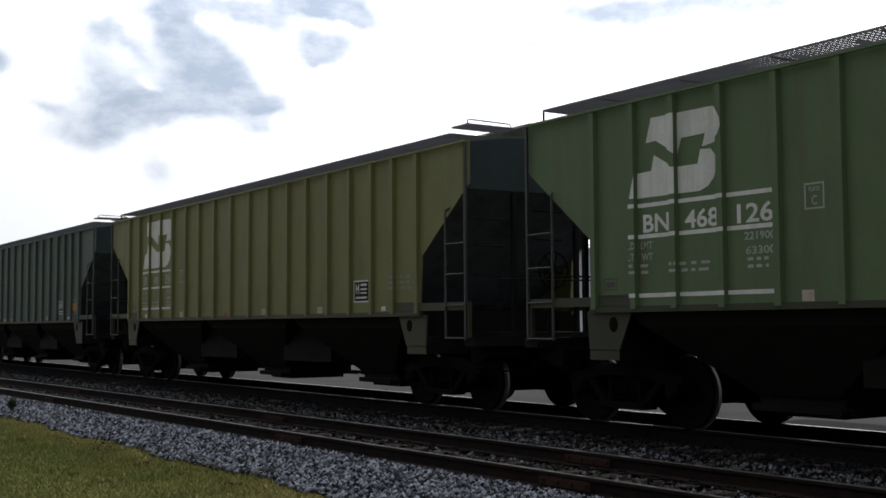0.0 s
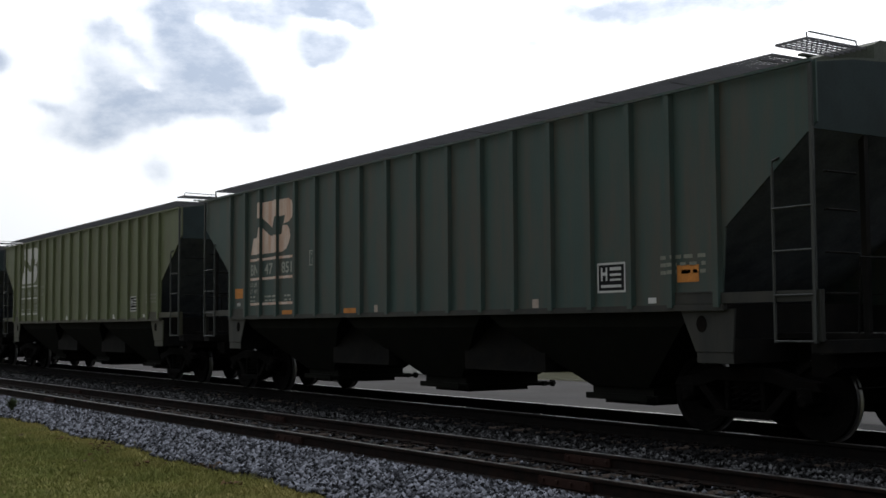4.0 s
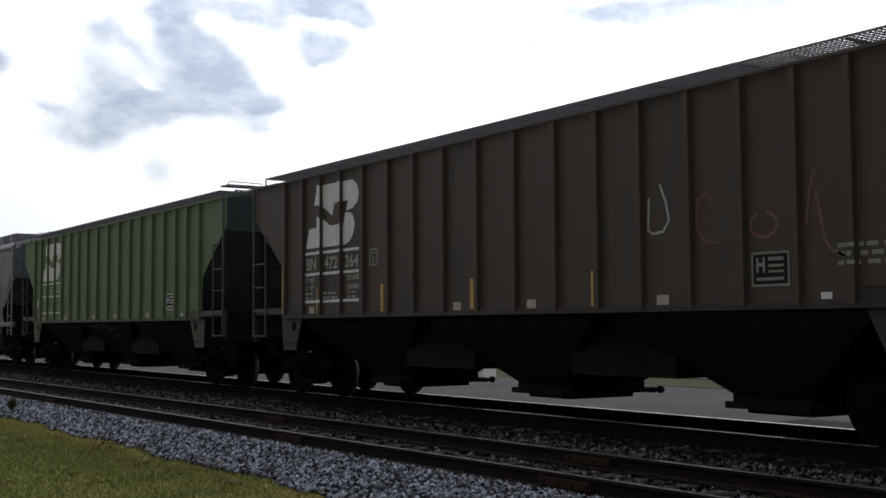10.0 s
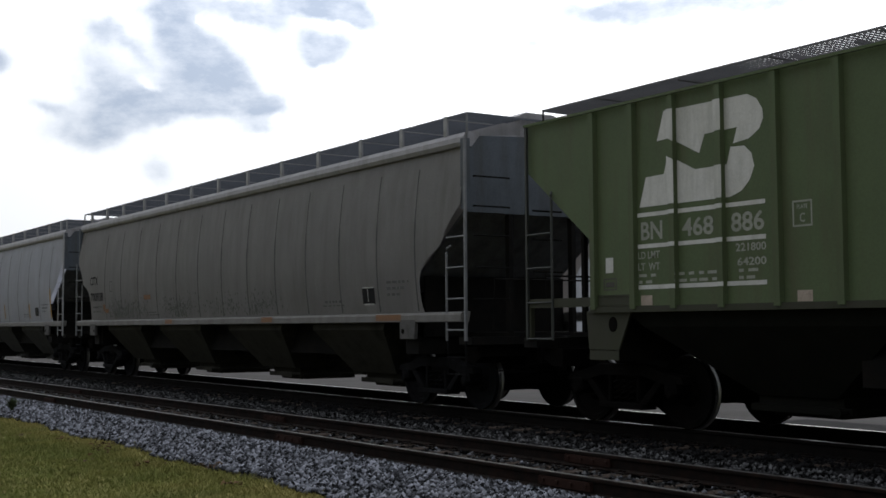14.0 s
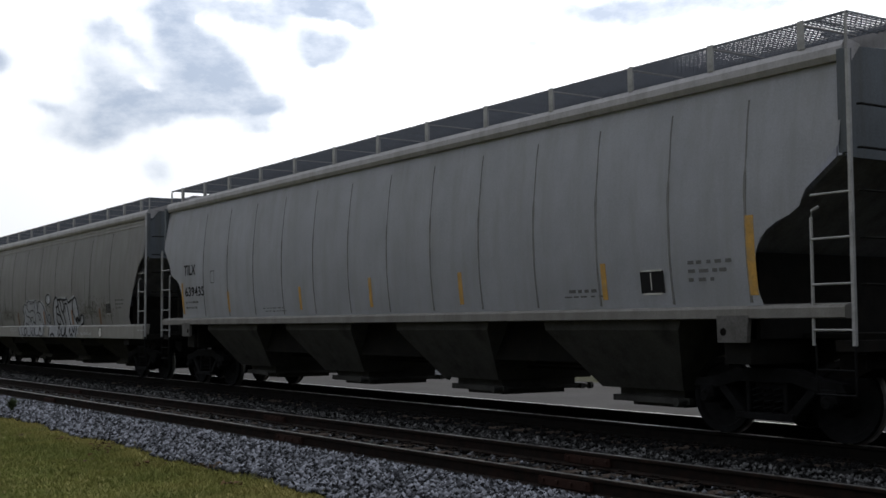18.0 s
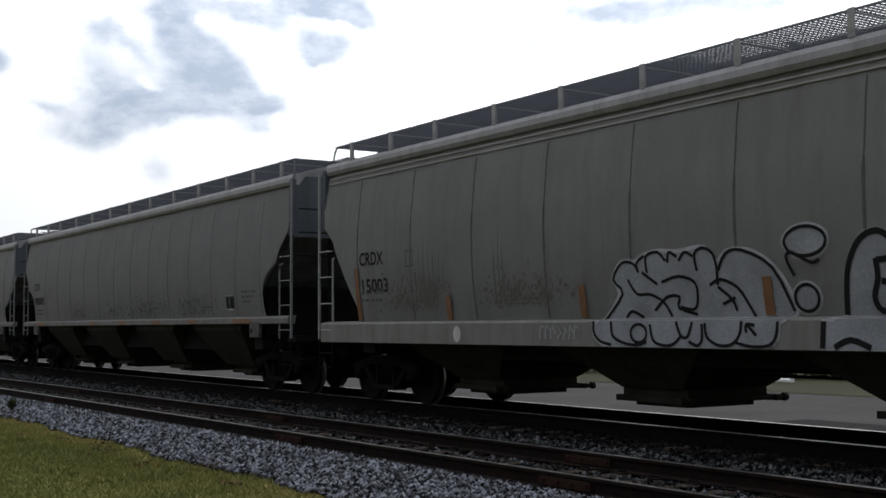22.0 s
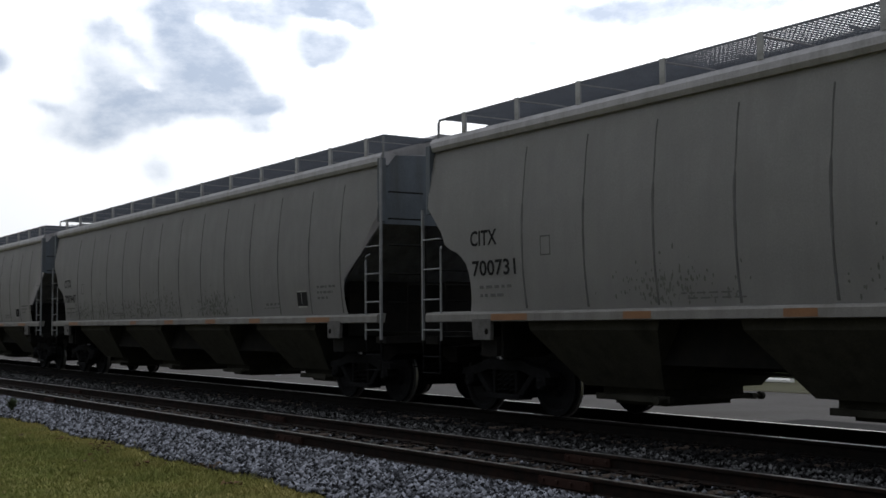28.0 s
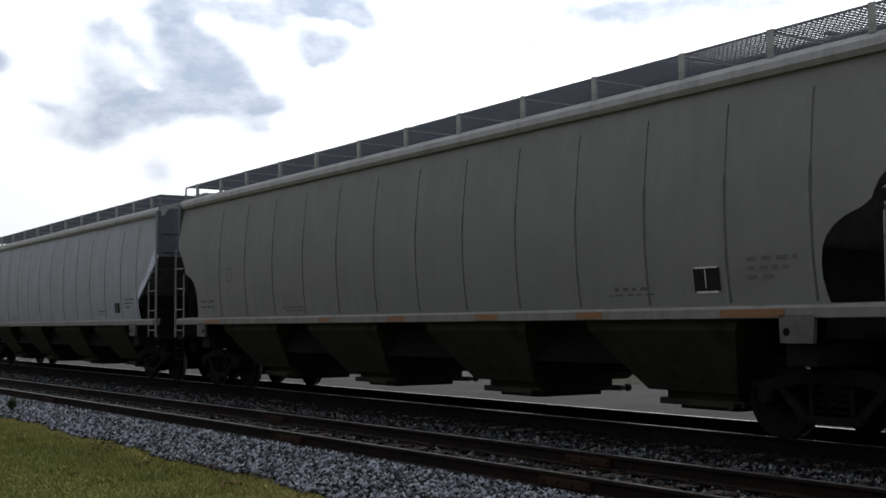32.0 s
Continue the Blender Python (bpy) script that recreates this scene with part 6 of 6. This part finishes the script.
def build_train():
    sill = {k: {**RIBBED, "sill": SILL_DARK[k]} for k in SILL_DARK}
    NUM = lambda n: (("BN", -6.0, -5.63), (n[:3], -5.30, -4.80), (n[3:], -4.53, -4.05))
    CARS.append(hopper_ribbed("dark green ribbed steel covered hopper with white lettering", P["green"], M["white_mark"],
                {**sill["green"], "logo": (-6.15, -4.62), "logo_z": (2.85, 3.82), "bars_to": -3.91, "bars": (2.735, 2.355, 1.635), "text_z": (2.425, 2.645),
                 "box_at": (0.15, 0, 0.17), "text": (("BN", -5.97, -5.52), ("468", -5.26, -4.72), ("126", -4.45, -3.93)), "load": "221900", "light": "63300"}, 1))
    CARS.append(hopper_ribbed("faded olive ribbed steel covered hopper with white emblem", P["olive"], M["white_mark"],
                {**sill["olive"], "brake": 8.42, "text": (("BN", -5.88, -5.53), ("468", -5.18, -4.69), ("350", -4.43, -3.96)), "text_mat": M["dull_mark"], "logo": (-5.92, -3.90),
                 "load": "232100", "light": "63900", "box_at": (0.2, 0, 0), "tags": ((-3.44, 0.20), (1.0, 0.2), (3.4, 0.2)),
                 "patches": (("red_tag", -0.9, -0.68, 1.515, 1.60), ("white_mark", -5.76, -5.64, 1.54, 1.63))}, 2))
    CARS.append(hopper_ribbed("weathered teal ribbed covered hopper with rust-stained emblem", P["teal"], M["peach_mark"],
                {**sill["teal"], "brake": 8.42, "text_mat": M["dull_mark"], "logo": (-5.90, -3.97), "logo_z": (2.75, 3.78), "text": (("BN", -5.91, -5.56), ("471", -5.26, -4.77), ("851", -4.49, -4.05)),
                 "box_at": (0.35, 0, 0.1),
                 "patches": (("patch", -6.69, -6.27, 1.89, 2.09), ("patch", -4.46, -4.03, 1.54, 1.62), ("patch", -2.0, -1.56, 1.52, 1.62), ("white_mark", -6.59, -6.42, 1.73, 1.80),
                             ("patch", 6.2, 6.55, 1.80, 2.0)), "tags": ((-0.93, 0.11), (3.4, 0.14))}, 3))
    CARS.append(hopper_ribbed("olive green ribbed covered hopper with white emblem", P["olive2"], M["white_mark"],
                {**sill["olive2"], "tag_peak": True, "tag_mat": "white_mark", "tags": ((-5.72, 0.14), (-3.57, 0.16), (-0.93, 0.22), (1.05, 0.2), (3.35, 0.22)), "brake": 8.42, "text": NUM("468306"), "text_mat": M["dull_mark"], "load": "222000", "light": "64200"}, 4))
    CARS.append(hopper_ribbed("oxide brown ribbed covered hopper with yellow reflective strips", P["brown"], M["white_mark"],
                {**sill["brown"], "panel_mat": "faint_mark", "roof": ROOF_BROWN, "iron": "iron_brown", "text_mat": M["dull_mark"], "text": NUM("472264"), "load": "221600", "light": "63400",
                 "tags": ((-1.13, 0.2), (0.70, 0.2), (3.27, 0.2), (-5.9, 0.2)),
                 "patches": (("yellow", 6.62, 6.72, 1.56, 2.45), ("yellow", 2.06, 2.15, 1.55, 2.0), ("yellow", -0.68, -0.59, 1.55, 2.0), ("yellow", -3.3, -3.21, 1.55, 2.0),
                             ("yellow", -5.61, -5.52, 1.55, 2.0), ("yellow", -7.02 + 0.06, -6.88, 1.55, 2.45))}, 5))
    chalk = ((3.16, 2.84), (3.14, 2.45), (3.22, 2.40), (3.40, 2.42), (3.50, 2.55), (3.45, 2.77), (3.35, 2.99))
    hook = ((4.20, 2.69), (4.14, 2.82), (3.98, 2.76), (3.95, 2.43), (4.07, 2.26), (4.30, 2.23))
    loop = tuple(bubble(4.95, 2.39, 0.19, 0.14, 12, 2.0, 7.6))
    leg = ((5.65, 2.91), (5.58, 2.69), (5.53, 2.35))
    tail = ((5.66, 2.68), (5.71, 2.47), (5.77, 2.18), (5.84, 2.07), (6.01, 1.99))
    for pts, m in ((chalk, "dull_mark"), (hook, "chalk_red"), (loop, "chalk_red"), (leg, "chalk_red"), (tail, "chalk_red")):
        marking(CARS[-1][0], "chalk_scrawl", "A", M[m], lambda bm: stroke(bm, pts, 0.035))
    CARS.append(hopper_ribbed("mid-green ribbed covered hopper with white emblem", P["green2"], M["white_mark"],
                {**sill["green2"], "text": NUM("468886"), "text_mat": M["dull_mark"], "load": "221800", "light": "64200",
                 "tags": ((-6.02, 0.2), (-3.62, 0.2), (-0.93, 0.18), (0.9, 0.2), (3.35, 0.22)), "patches": (("white_mark", -6.66, -6.52, 1.96, 2.15),)}, 6))
    def bay_scribble(bm):
        for pts in ([(-1.40, 1.42), (-1.10, 1.32), (-0.83, 1.38), (-0.51, 1.27), (-0.25, 1.34)], [(-0.40, 1.40), (-0.05, 1.34), (0.10, 1.20), (0.30, 1.32), (0.50, 1.16)],
                    bubble(0.38, 1.18, 0.24, 0.11, 14, 0.5, 5.6), [(0.60, 1.36), (0.76, 1.24), (0.70, 1.12), (0.40, 1.06)]):
            stroke(bm, curve(pts, 4), 0.022)
    scrawl = marking(CARS[-1][0], "bay_scribble", "A", M["worn_chalk"], bay_scribble, "faint pale scribble on the hopper bay")
    for v in scrawl.data.vertices:
        v.co.y = -(1.46 - (1.50 - v.co.z) * 0.27 if v.co.z > 1.28 else 1.40 - (1.28 - v.co.z) * 0.775) - 0.012
    CARS.append(citx("700938", "warm grey smooth-sided covered hopper", P["grey1"], 7,
                     (("orange", -4.19, -3.71, 1.99, 2.10), ("rust_blot", -7.40, -7.24, 1.74, 1.92), ("rust_blot", -7.24, -6.98, 1.70, 1.80), ("orange", -2.63, -2.18, 1.39, 1.49), ("orange", 2.7, 3.2, 1.39, 1.49), ("orange", 7.2, 8.0, 1.39, 1.49))))
    CARS.append(hopper_curved("cool grey smooth-sided covered hopper with yellow strips", P["grey2"], {**CURVED, "hop": HOP_PALE, "iron": "iron_pale", "seam": "seam_faint",
                "text": (("TILX", -8.33, -7.65, 2.47, 2.70), ("639435", -8.29, -7.17, 1.99, 2.21)),
                "patches": (("yellow", -8.50, -8.40, 1.60, 2.30), ("yellow", -5.93, -5.83, 1.62, 2.05), ("yellow", -2.6, -2.5, 1.62, 2.05), ("yellow", 0.03, 0.13, 1.62, 2.12),
                            ("yellow", 2.72, 2.83, 1.62, 2.10), ("yellow", 5.96, 6.06, 1.62, 2.08), ("yellow", 8.40, 8.53, 1.62, 2.5))}, 8))
    CARS.append(hopper_curved("stained grey covered hopper with deep sill and graffiti", P["grey3"], {**CURVED, "deep": True, "iron": "iron_pale",
                "text": (("CRDX", -8.29, -7.50, 2.32, 2.55), ("15003", -8.23, -7.38, 1.86, 2.10)),
                "patches": tuple(("orange", x, x + 0.13, 1.40, z) for x, z in ((-8.45, 2.29), (-5.69, 1.77), (-2.55, 1.82), (0.55, 1.82), (3.52, 1.83), (6.1, 1.82)))}, 9))
    graffiti(CARS[-1][0])
    CARS.append(citx("700870", "dull grey smooth-sided covered hopper with orange strips", P["grey4"], 10, seam="seam_faint"))
    CARS.append(citx("700731", "light grey smooth-sided covered hopper with orange strips", P["grey5"], 11, GREY_TAGS + (("orange", -5.15, -4.65, 1.38, 1.47),)))
    CARS.append(citx("700947", "dull grey smooth-sided covered hopper with orange strips", P["grey4"], 12))
    CARS.append(hopper_curved("light grey smooth-sided covered hopper, soot-streaked", P["grey5"], {**CURVED, "patches": GREY_TAGS}, 13))
    CARS.append(hopper_curved("cool grey smooth-sided covered hopper far back", P["grey2"], {**CURVED, "patches": ()}, 14))


# ---- the train's way: speed in metres a second at these times ----
SPEED = ((0, 5.915), (3, 6.228), (6.5, 6.399), (10, 6.629), (14, 6.903), (17, 6.983), (20, 7.205), (24, 7.473), (28, 7.693), (32, 7.880))


def travelled(t):
    tt = np.linspace(0, 32.0, 641)
    v = np.interp(tt, [a for a, _ in SPEED], [b for _, b in SPEED])
    c = np.concatenate([[0], np.cumsum((v[1:] + v[:-1]) / 2 * 0.05)])
    return float(np.interp(t, tt, c))


def motions():
    times = [0.5 * i for i in range(65)]
    rolls = [i / 15 for i in range(481)]
    turned = [math.degrees(travelled(t) / WHEEL_R) for t in rolls]
    for (car, sets), mid in zip(CARS, MID):
        walk(car, [(t, pose(mid + travelled(t), MAIN_Y, 0.0)) for t in times])
        for w in sets:
            x, y, z = w.location
            walk(w, [(t, pose(x, y, z, 0, a, 0)) for t, a in zip(rolls, turned)])


# ---- what lies beyond the tracks ----
def window(parent, x, y, z, w, h, name="window"):
    bm = bmesh.new()
    for x0, x1, z0, z1 in ((-w / 2, w / 2, -h / 2, -h / 2 + 0.07), (-w / 2, w / 2, h / 2 - 0.07, h / 2), (-w / 2, -w / 2 + 0.07, -h / 2 + 0.07, h / 2 - 0.07), (w / 2 - 0.07, w / 2, -h / 2 + 0.07, h / 2 - 0.07)):
        box(bm, x0, x1, -0.08, 0.02, z0, z1)
    f = part(name, bm, M["trim"], parent, "grey framed window", at=(x, y, z))
    bm = bmesh.new()
    box(bm, -w / 2 + 0.06, w / 2 - 0.06, -0.03, -0.01, -h / 2 + 0.06, h / 2 - 0.06)
    part("pane", bm, M["glass"], f)
    bm = bmesh.new()
    box(bm, -w / 2 - 0.1, w / 2 + 0.1, -0.16, 0.0, -h / 2 - 0.09, -h / 2 - 0.002)
    part("sill", bm, M["trim"], f)
    return f


def build_building():
    y0, z0 = 50.0, -0.42
    b = thing("warehouse", "long white panelled warehouse behind the tracks", "building", (0, y0, z0))
    bm = bmesh.new()
    box(bm, -70, 40, 0.0, 18, 0.0, 6.45)
    part("wall", bm, M["wall"], b, "white panelled wall")
    bm = bmesh.new()
    box(bm, -70.2, 40.2, -0.15, 18.2, 6.45, 6.62)
    part("roof", bm, M["trim"], b, "flat roof edge")

    def joint(bm):
        box(bm, -0.05, 0.05, -0.04, 0.0, 0.9, 6.4)
    for k in range(36):
        part("panel_joint", shared("panel_joint", joint, M["wall"]), None, b, at=(-69 + 3.0 * k, 0, 0))
    bm = bmesh.new()
    box(bm, -70, 40, -0.05, 0.0, 0.0, 0.9)
    part("plinth", bm, M["trim"], b)
    bm = bmesh.new()
    box(bm, -62, 0, -1.6, -0.06, 0.0, 1.15)
    part("loading_dock", bm, M["concrete"], b, "raised concrete loading dock")
    for x, z, w, h in ((-41.27, 4.42, 1.75, 1.25), (-44.85, 4.35, 0.7, 1.15), (-43.65, 4.42, 0.6, 1.1), (-46.0, 4.05, 0.6, 0.55), (-38.2, 4.42, 1.5, 1.25), (-49.5, 4.4, 1.5, 1.2), (-34.0, 4.42, 1.5, 1.25), (-55.0, 4.4, 1.5, 1.2)):
        window(b, x, -0.002, z, w, h)
    return b


def build_power_line():
    line = thing("power_line", "wooden utility poles carrying thin dark cables", "utility line", (0, 44.0, -0.42))
    for x in (-78.0, -20.0, 30.0):
        bm = bmesh.new()
        tube(bm, [(x, 0, 0), (x, 0, 4.5), (x, 0, 8.6)], 0.14, 10)
        p = part("pole", bm, M["bark"], line)
        bm = bmesh.new()
        box(bm, x - 0.06, x + 0.06, -1.1, 1.1, 8.2, 8.35)
        part("crossarm", bm, M["bark"], p)
    for y, z in ((-1.0, 8.36), (0.0, 7.6), (1.0, 8.36), (0.1, 7.0)):
        for x0, x1 in ((-78.0, -20.0), (-20.0, 30.0)):
            bm = bmesh.new()
            tube(bm, [(x0 + (x1 - x0) * t, y, z - 4 * 0.8 * t * (1 - t)) for t in np.linspace(0, 1, 17)], 0.022, 5)
            part("cable", bm, M["wire"], line)


def parking_beam(x0, x1, y):
    """A low pale concrete beam lying beyond the verge."""
    bm = bmesh.new()
    extrude_x(bm, [(-0.10, 0.0), (-0.10, 0.06), (-0.06, 0.10), (0.06, 0.10), (0.10, 0.06), (0.10, 0.0)], x0 + 0.02, x1 - 0.02)
    thing("parking_beam", "low white concrete parking beam beyond the verge", "parking block", (0, y, ground_z(y) + 0.02), "parking beams", data=mesh_of("parking_beam", bm, M["beam_white"]))


def block(x, y, w, d, h, name, label, category, m):
    bm = bmesh.new()
    prism(bm, [(-w / 2, 0.0), (w / 2, 0.0), (w / 2 * 0.94, h * 0.9), (w / 2 * 0.9, h), (-w / 2 * 0.9, h), (-w / 2 * 0.94, h * 0.9)], -d / 2, d / 2)
    ob = thing(name, label, category, (x, y, ground_z(y) + 0.02), data=mesh_of(name, bm, m))
    return ob


def hedge(x0, x1, y, h, count, seed):
    """A low rough hedge: stems and a thick cover of small leaves."""
    rng = np.random.default_rng(seed)
    hd = thing("hedge", "dark green rough hedge on the verge", "hedge", (0, y, ground_z(y)))
    x = x0 + (x1 - x0) * rng.random(count)
    top = h * (0.75 + 0.2 * np.sin(x * 0.9) + 0.12 * np.sin(x * 2.3 + 1))
    yy = rng.normal(0, 0.5, count)
    z = top * rng.random(count) ** 0.6 * np.clip(1.2 - 0.5 * np.abs(yy), 0.2, 1.1)
    s = 0.06 + 0.06 * rng.random(count)
    c = np.stack([x, yy, z], -1)
    v = (c[:, None, :] + rng.normal(0, 1, (count, 3, 3)) * s[:, None, None]).reshape(-1, 3)
    v[:, 2] = np.maximum(v[:, 2], 0.0)
    part("foliage", arrays_mesh("foliage", v, np.arange(count * 3).reshape(-1, 3), M["leaf"]), None, hd)
    bm = bmesh.new()
    for k in range(int((x1 - x0) / 1.2)):
        px = x0 + 0.6 + 1.2 * k
        tube(bm, [(px, 0, -0.05), (px + 0.1, 0.05, h * 0.4), (px + 0.3, -0.1, h * 0.75)], 0.03, 5)
    part("stems", bm, M["bark"], hd)


def tree(x, y, height, seed):
    rng = np.random.default_rng(seed)
    t = thing("tree", "distant broadleaf tree with an uneven dark crown", "tree", (x, y, ground_z(y)), group="distant trees")
    bm = bmesh.new()
    tips = []
    tube(bm, [(0, 0, -0.1), (0.1, 0, height * 0.2), (0.0, 0.1, height * 0.45)], height * 0.022, 9)
    for k in range(9):
        a = k * 2.4
        z0 = height * (0.25 + 0.05 * (k % 4))
        tip = Vector((math.cos(a) * height * 0.26, math.sin(a) * height * 0.26, z0 + height * (0.22 + 0.1 * (k % 3))))
        tube(bm, [(0.05, 0.05, z0), tip * 0.5 + Vector((0, 0, z0 * 0.4)), tip], height * 0.008, 6)
        tips.append(tip)
    part("trunk", bm, M["bark"], t)
    tips.append(Vector((0, 0, height * 0.85)))
    n = 5200
    centre = np.array([tips[i] for i in rng.integers(0, len(tips), n)]) + rng.normal(0, 1, (n, 3)) * np.array([0.11, 0.11, 0.08]) * height
    centre[:, 2] = np.clip(centre[:, 2], height * 0.22, height)
    v = (centre[:, None, :] + rng.normal(0, 0.45, (n, 3, 3))).reshape(-1, 3)
    part("crown", arrays_mesh("crown", v, np.arange(n * 3).reshape(-1, 3), M["leaf"]), None, t)


def build_beyond():
    strip("lot", -160, 60, 15.2, 22.4, 0.02, M["lot"], "pale compacted gravel lot beside the railway", "ground")
    strip("far_verge", -160, 60, 22.4, 36.0, 0.03, M["far_grass"], "olive grass verge beyond the lot", "ground")
    strip("far_road", -160, 60, 36.0, 46.0, 0.02, M["asphalt"], "asphalt street in front of the warehouse", "road")
    bm = bmesh.new()
    extrude_x(bm, [(13.70, -0.34), (13.70, -0.20), (13.76, -0.18), (15.0, -0.18), (15.06, -0.20), (15.06, -0.34)], -12.5, 40)
    tagged(new("crossing_slab", mesh_of("crossing_slab", bm, M["slab"])), "dark asphalt slab beside the main track", "paving", kind="structure")
    for x0, x1 in ((-25.9, -23.75), (-23.68, -22.2)):
        parking_beam(x0, x1, 26.1)
    block(-36.0, 17.2, 0.16, 0.16, 0.95, "marker_post", "slim white marker post beside the lot", "post", M["wall"])
    rng = random.Random(11)
    x = -60.0
    while x < -30:
        w = rng.uniform(1.0, 2.2)
        block(x, 21.6 + rng.uniform(-0.3, 0.3), w, 0.5, rng.uniform(0.4, 0.7), "concrete_barrier", "stained concrete barrier block along the lot", "barrier",
              rng.choice((M["concrete"], M["trim"], M["lot"])))["group"] = "barrier blocks"
        x += w + rng.uniform(0.15, 0.7)
    hedge(-64, -24, 27.5, 1.1, 9000, 3)
    hedge(-31, -1, 29.5, 1.45, 15000, 4)
    for k, (x, y, h) in enumerate(((-392, 90, 27), (-415, 94, 28), (-440, 97, 30), (-470, 105, 31))):
        tree(x, y, h, 20 + k)


build_ground()
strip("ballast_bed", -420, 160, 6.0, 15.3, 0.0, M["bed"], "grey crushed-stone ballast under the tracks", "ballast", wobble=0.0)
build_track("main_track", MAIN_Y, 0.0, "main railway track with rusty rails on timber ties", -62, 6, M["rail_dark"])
build_track("side_track", SIDE_Y, SIDE_Z, "weathered siding with rusty rails and old ties", -62, 6, M["rust"], ((-26.5, -15.2, -9.3), (-29.5, -18.7, -10.7)), siding_shift)
stones("shoulder_stones", -46, -7, 5.75, 7.32, 42000, 0.033, M["stone"], "loose blue-grey ballast stones", 1)
stones("siding_stones", -46, -7, 7.45, 8.84, 5200, 0.030, M["stone_dark"], "dark ballast between siding rails", 2, lift=0.0)
stones("siding_chips", -46, -7, 7.5, 8.8, 700, 0.028, M["stone"], "pale stones scattered between siding rails", 6, lift=0.01)
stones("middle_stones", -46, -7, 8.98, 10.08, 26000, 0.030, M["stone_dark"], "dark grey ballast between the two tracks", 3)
# Black stones lay the train's shadow along the main track.
stones("oily_shaded_stones", -46, -7, 10.05, 12.3, 9000, 0.034, M["stone_oil_shade"], "oily ballast along the main track, blackened for the train's shadow", 4)
grass_blades()
leaf_litter()
weed(-25.9, 6.28, 0.34, 160, 6)
build_train()
build_beyond()
build_building()
build_power_line()
motions()
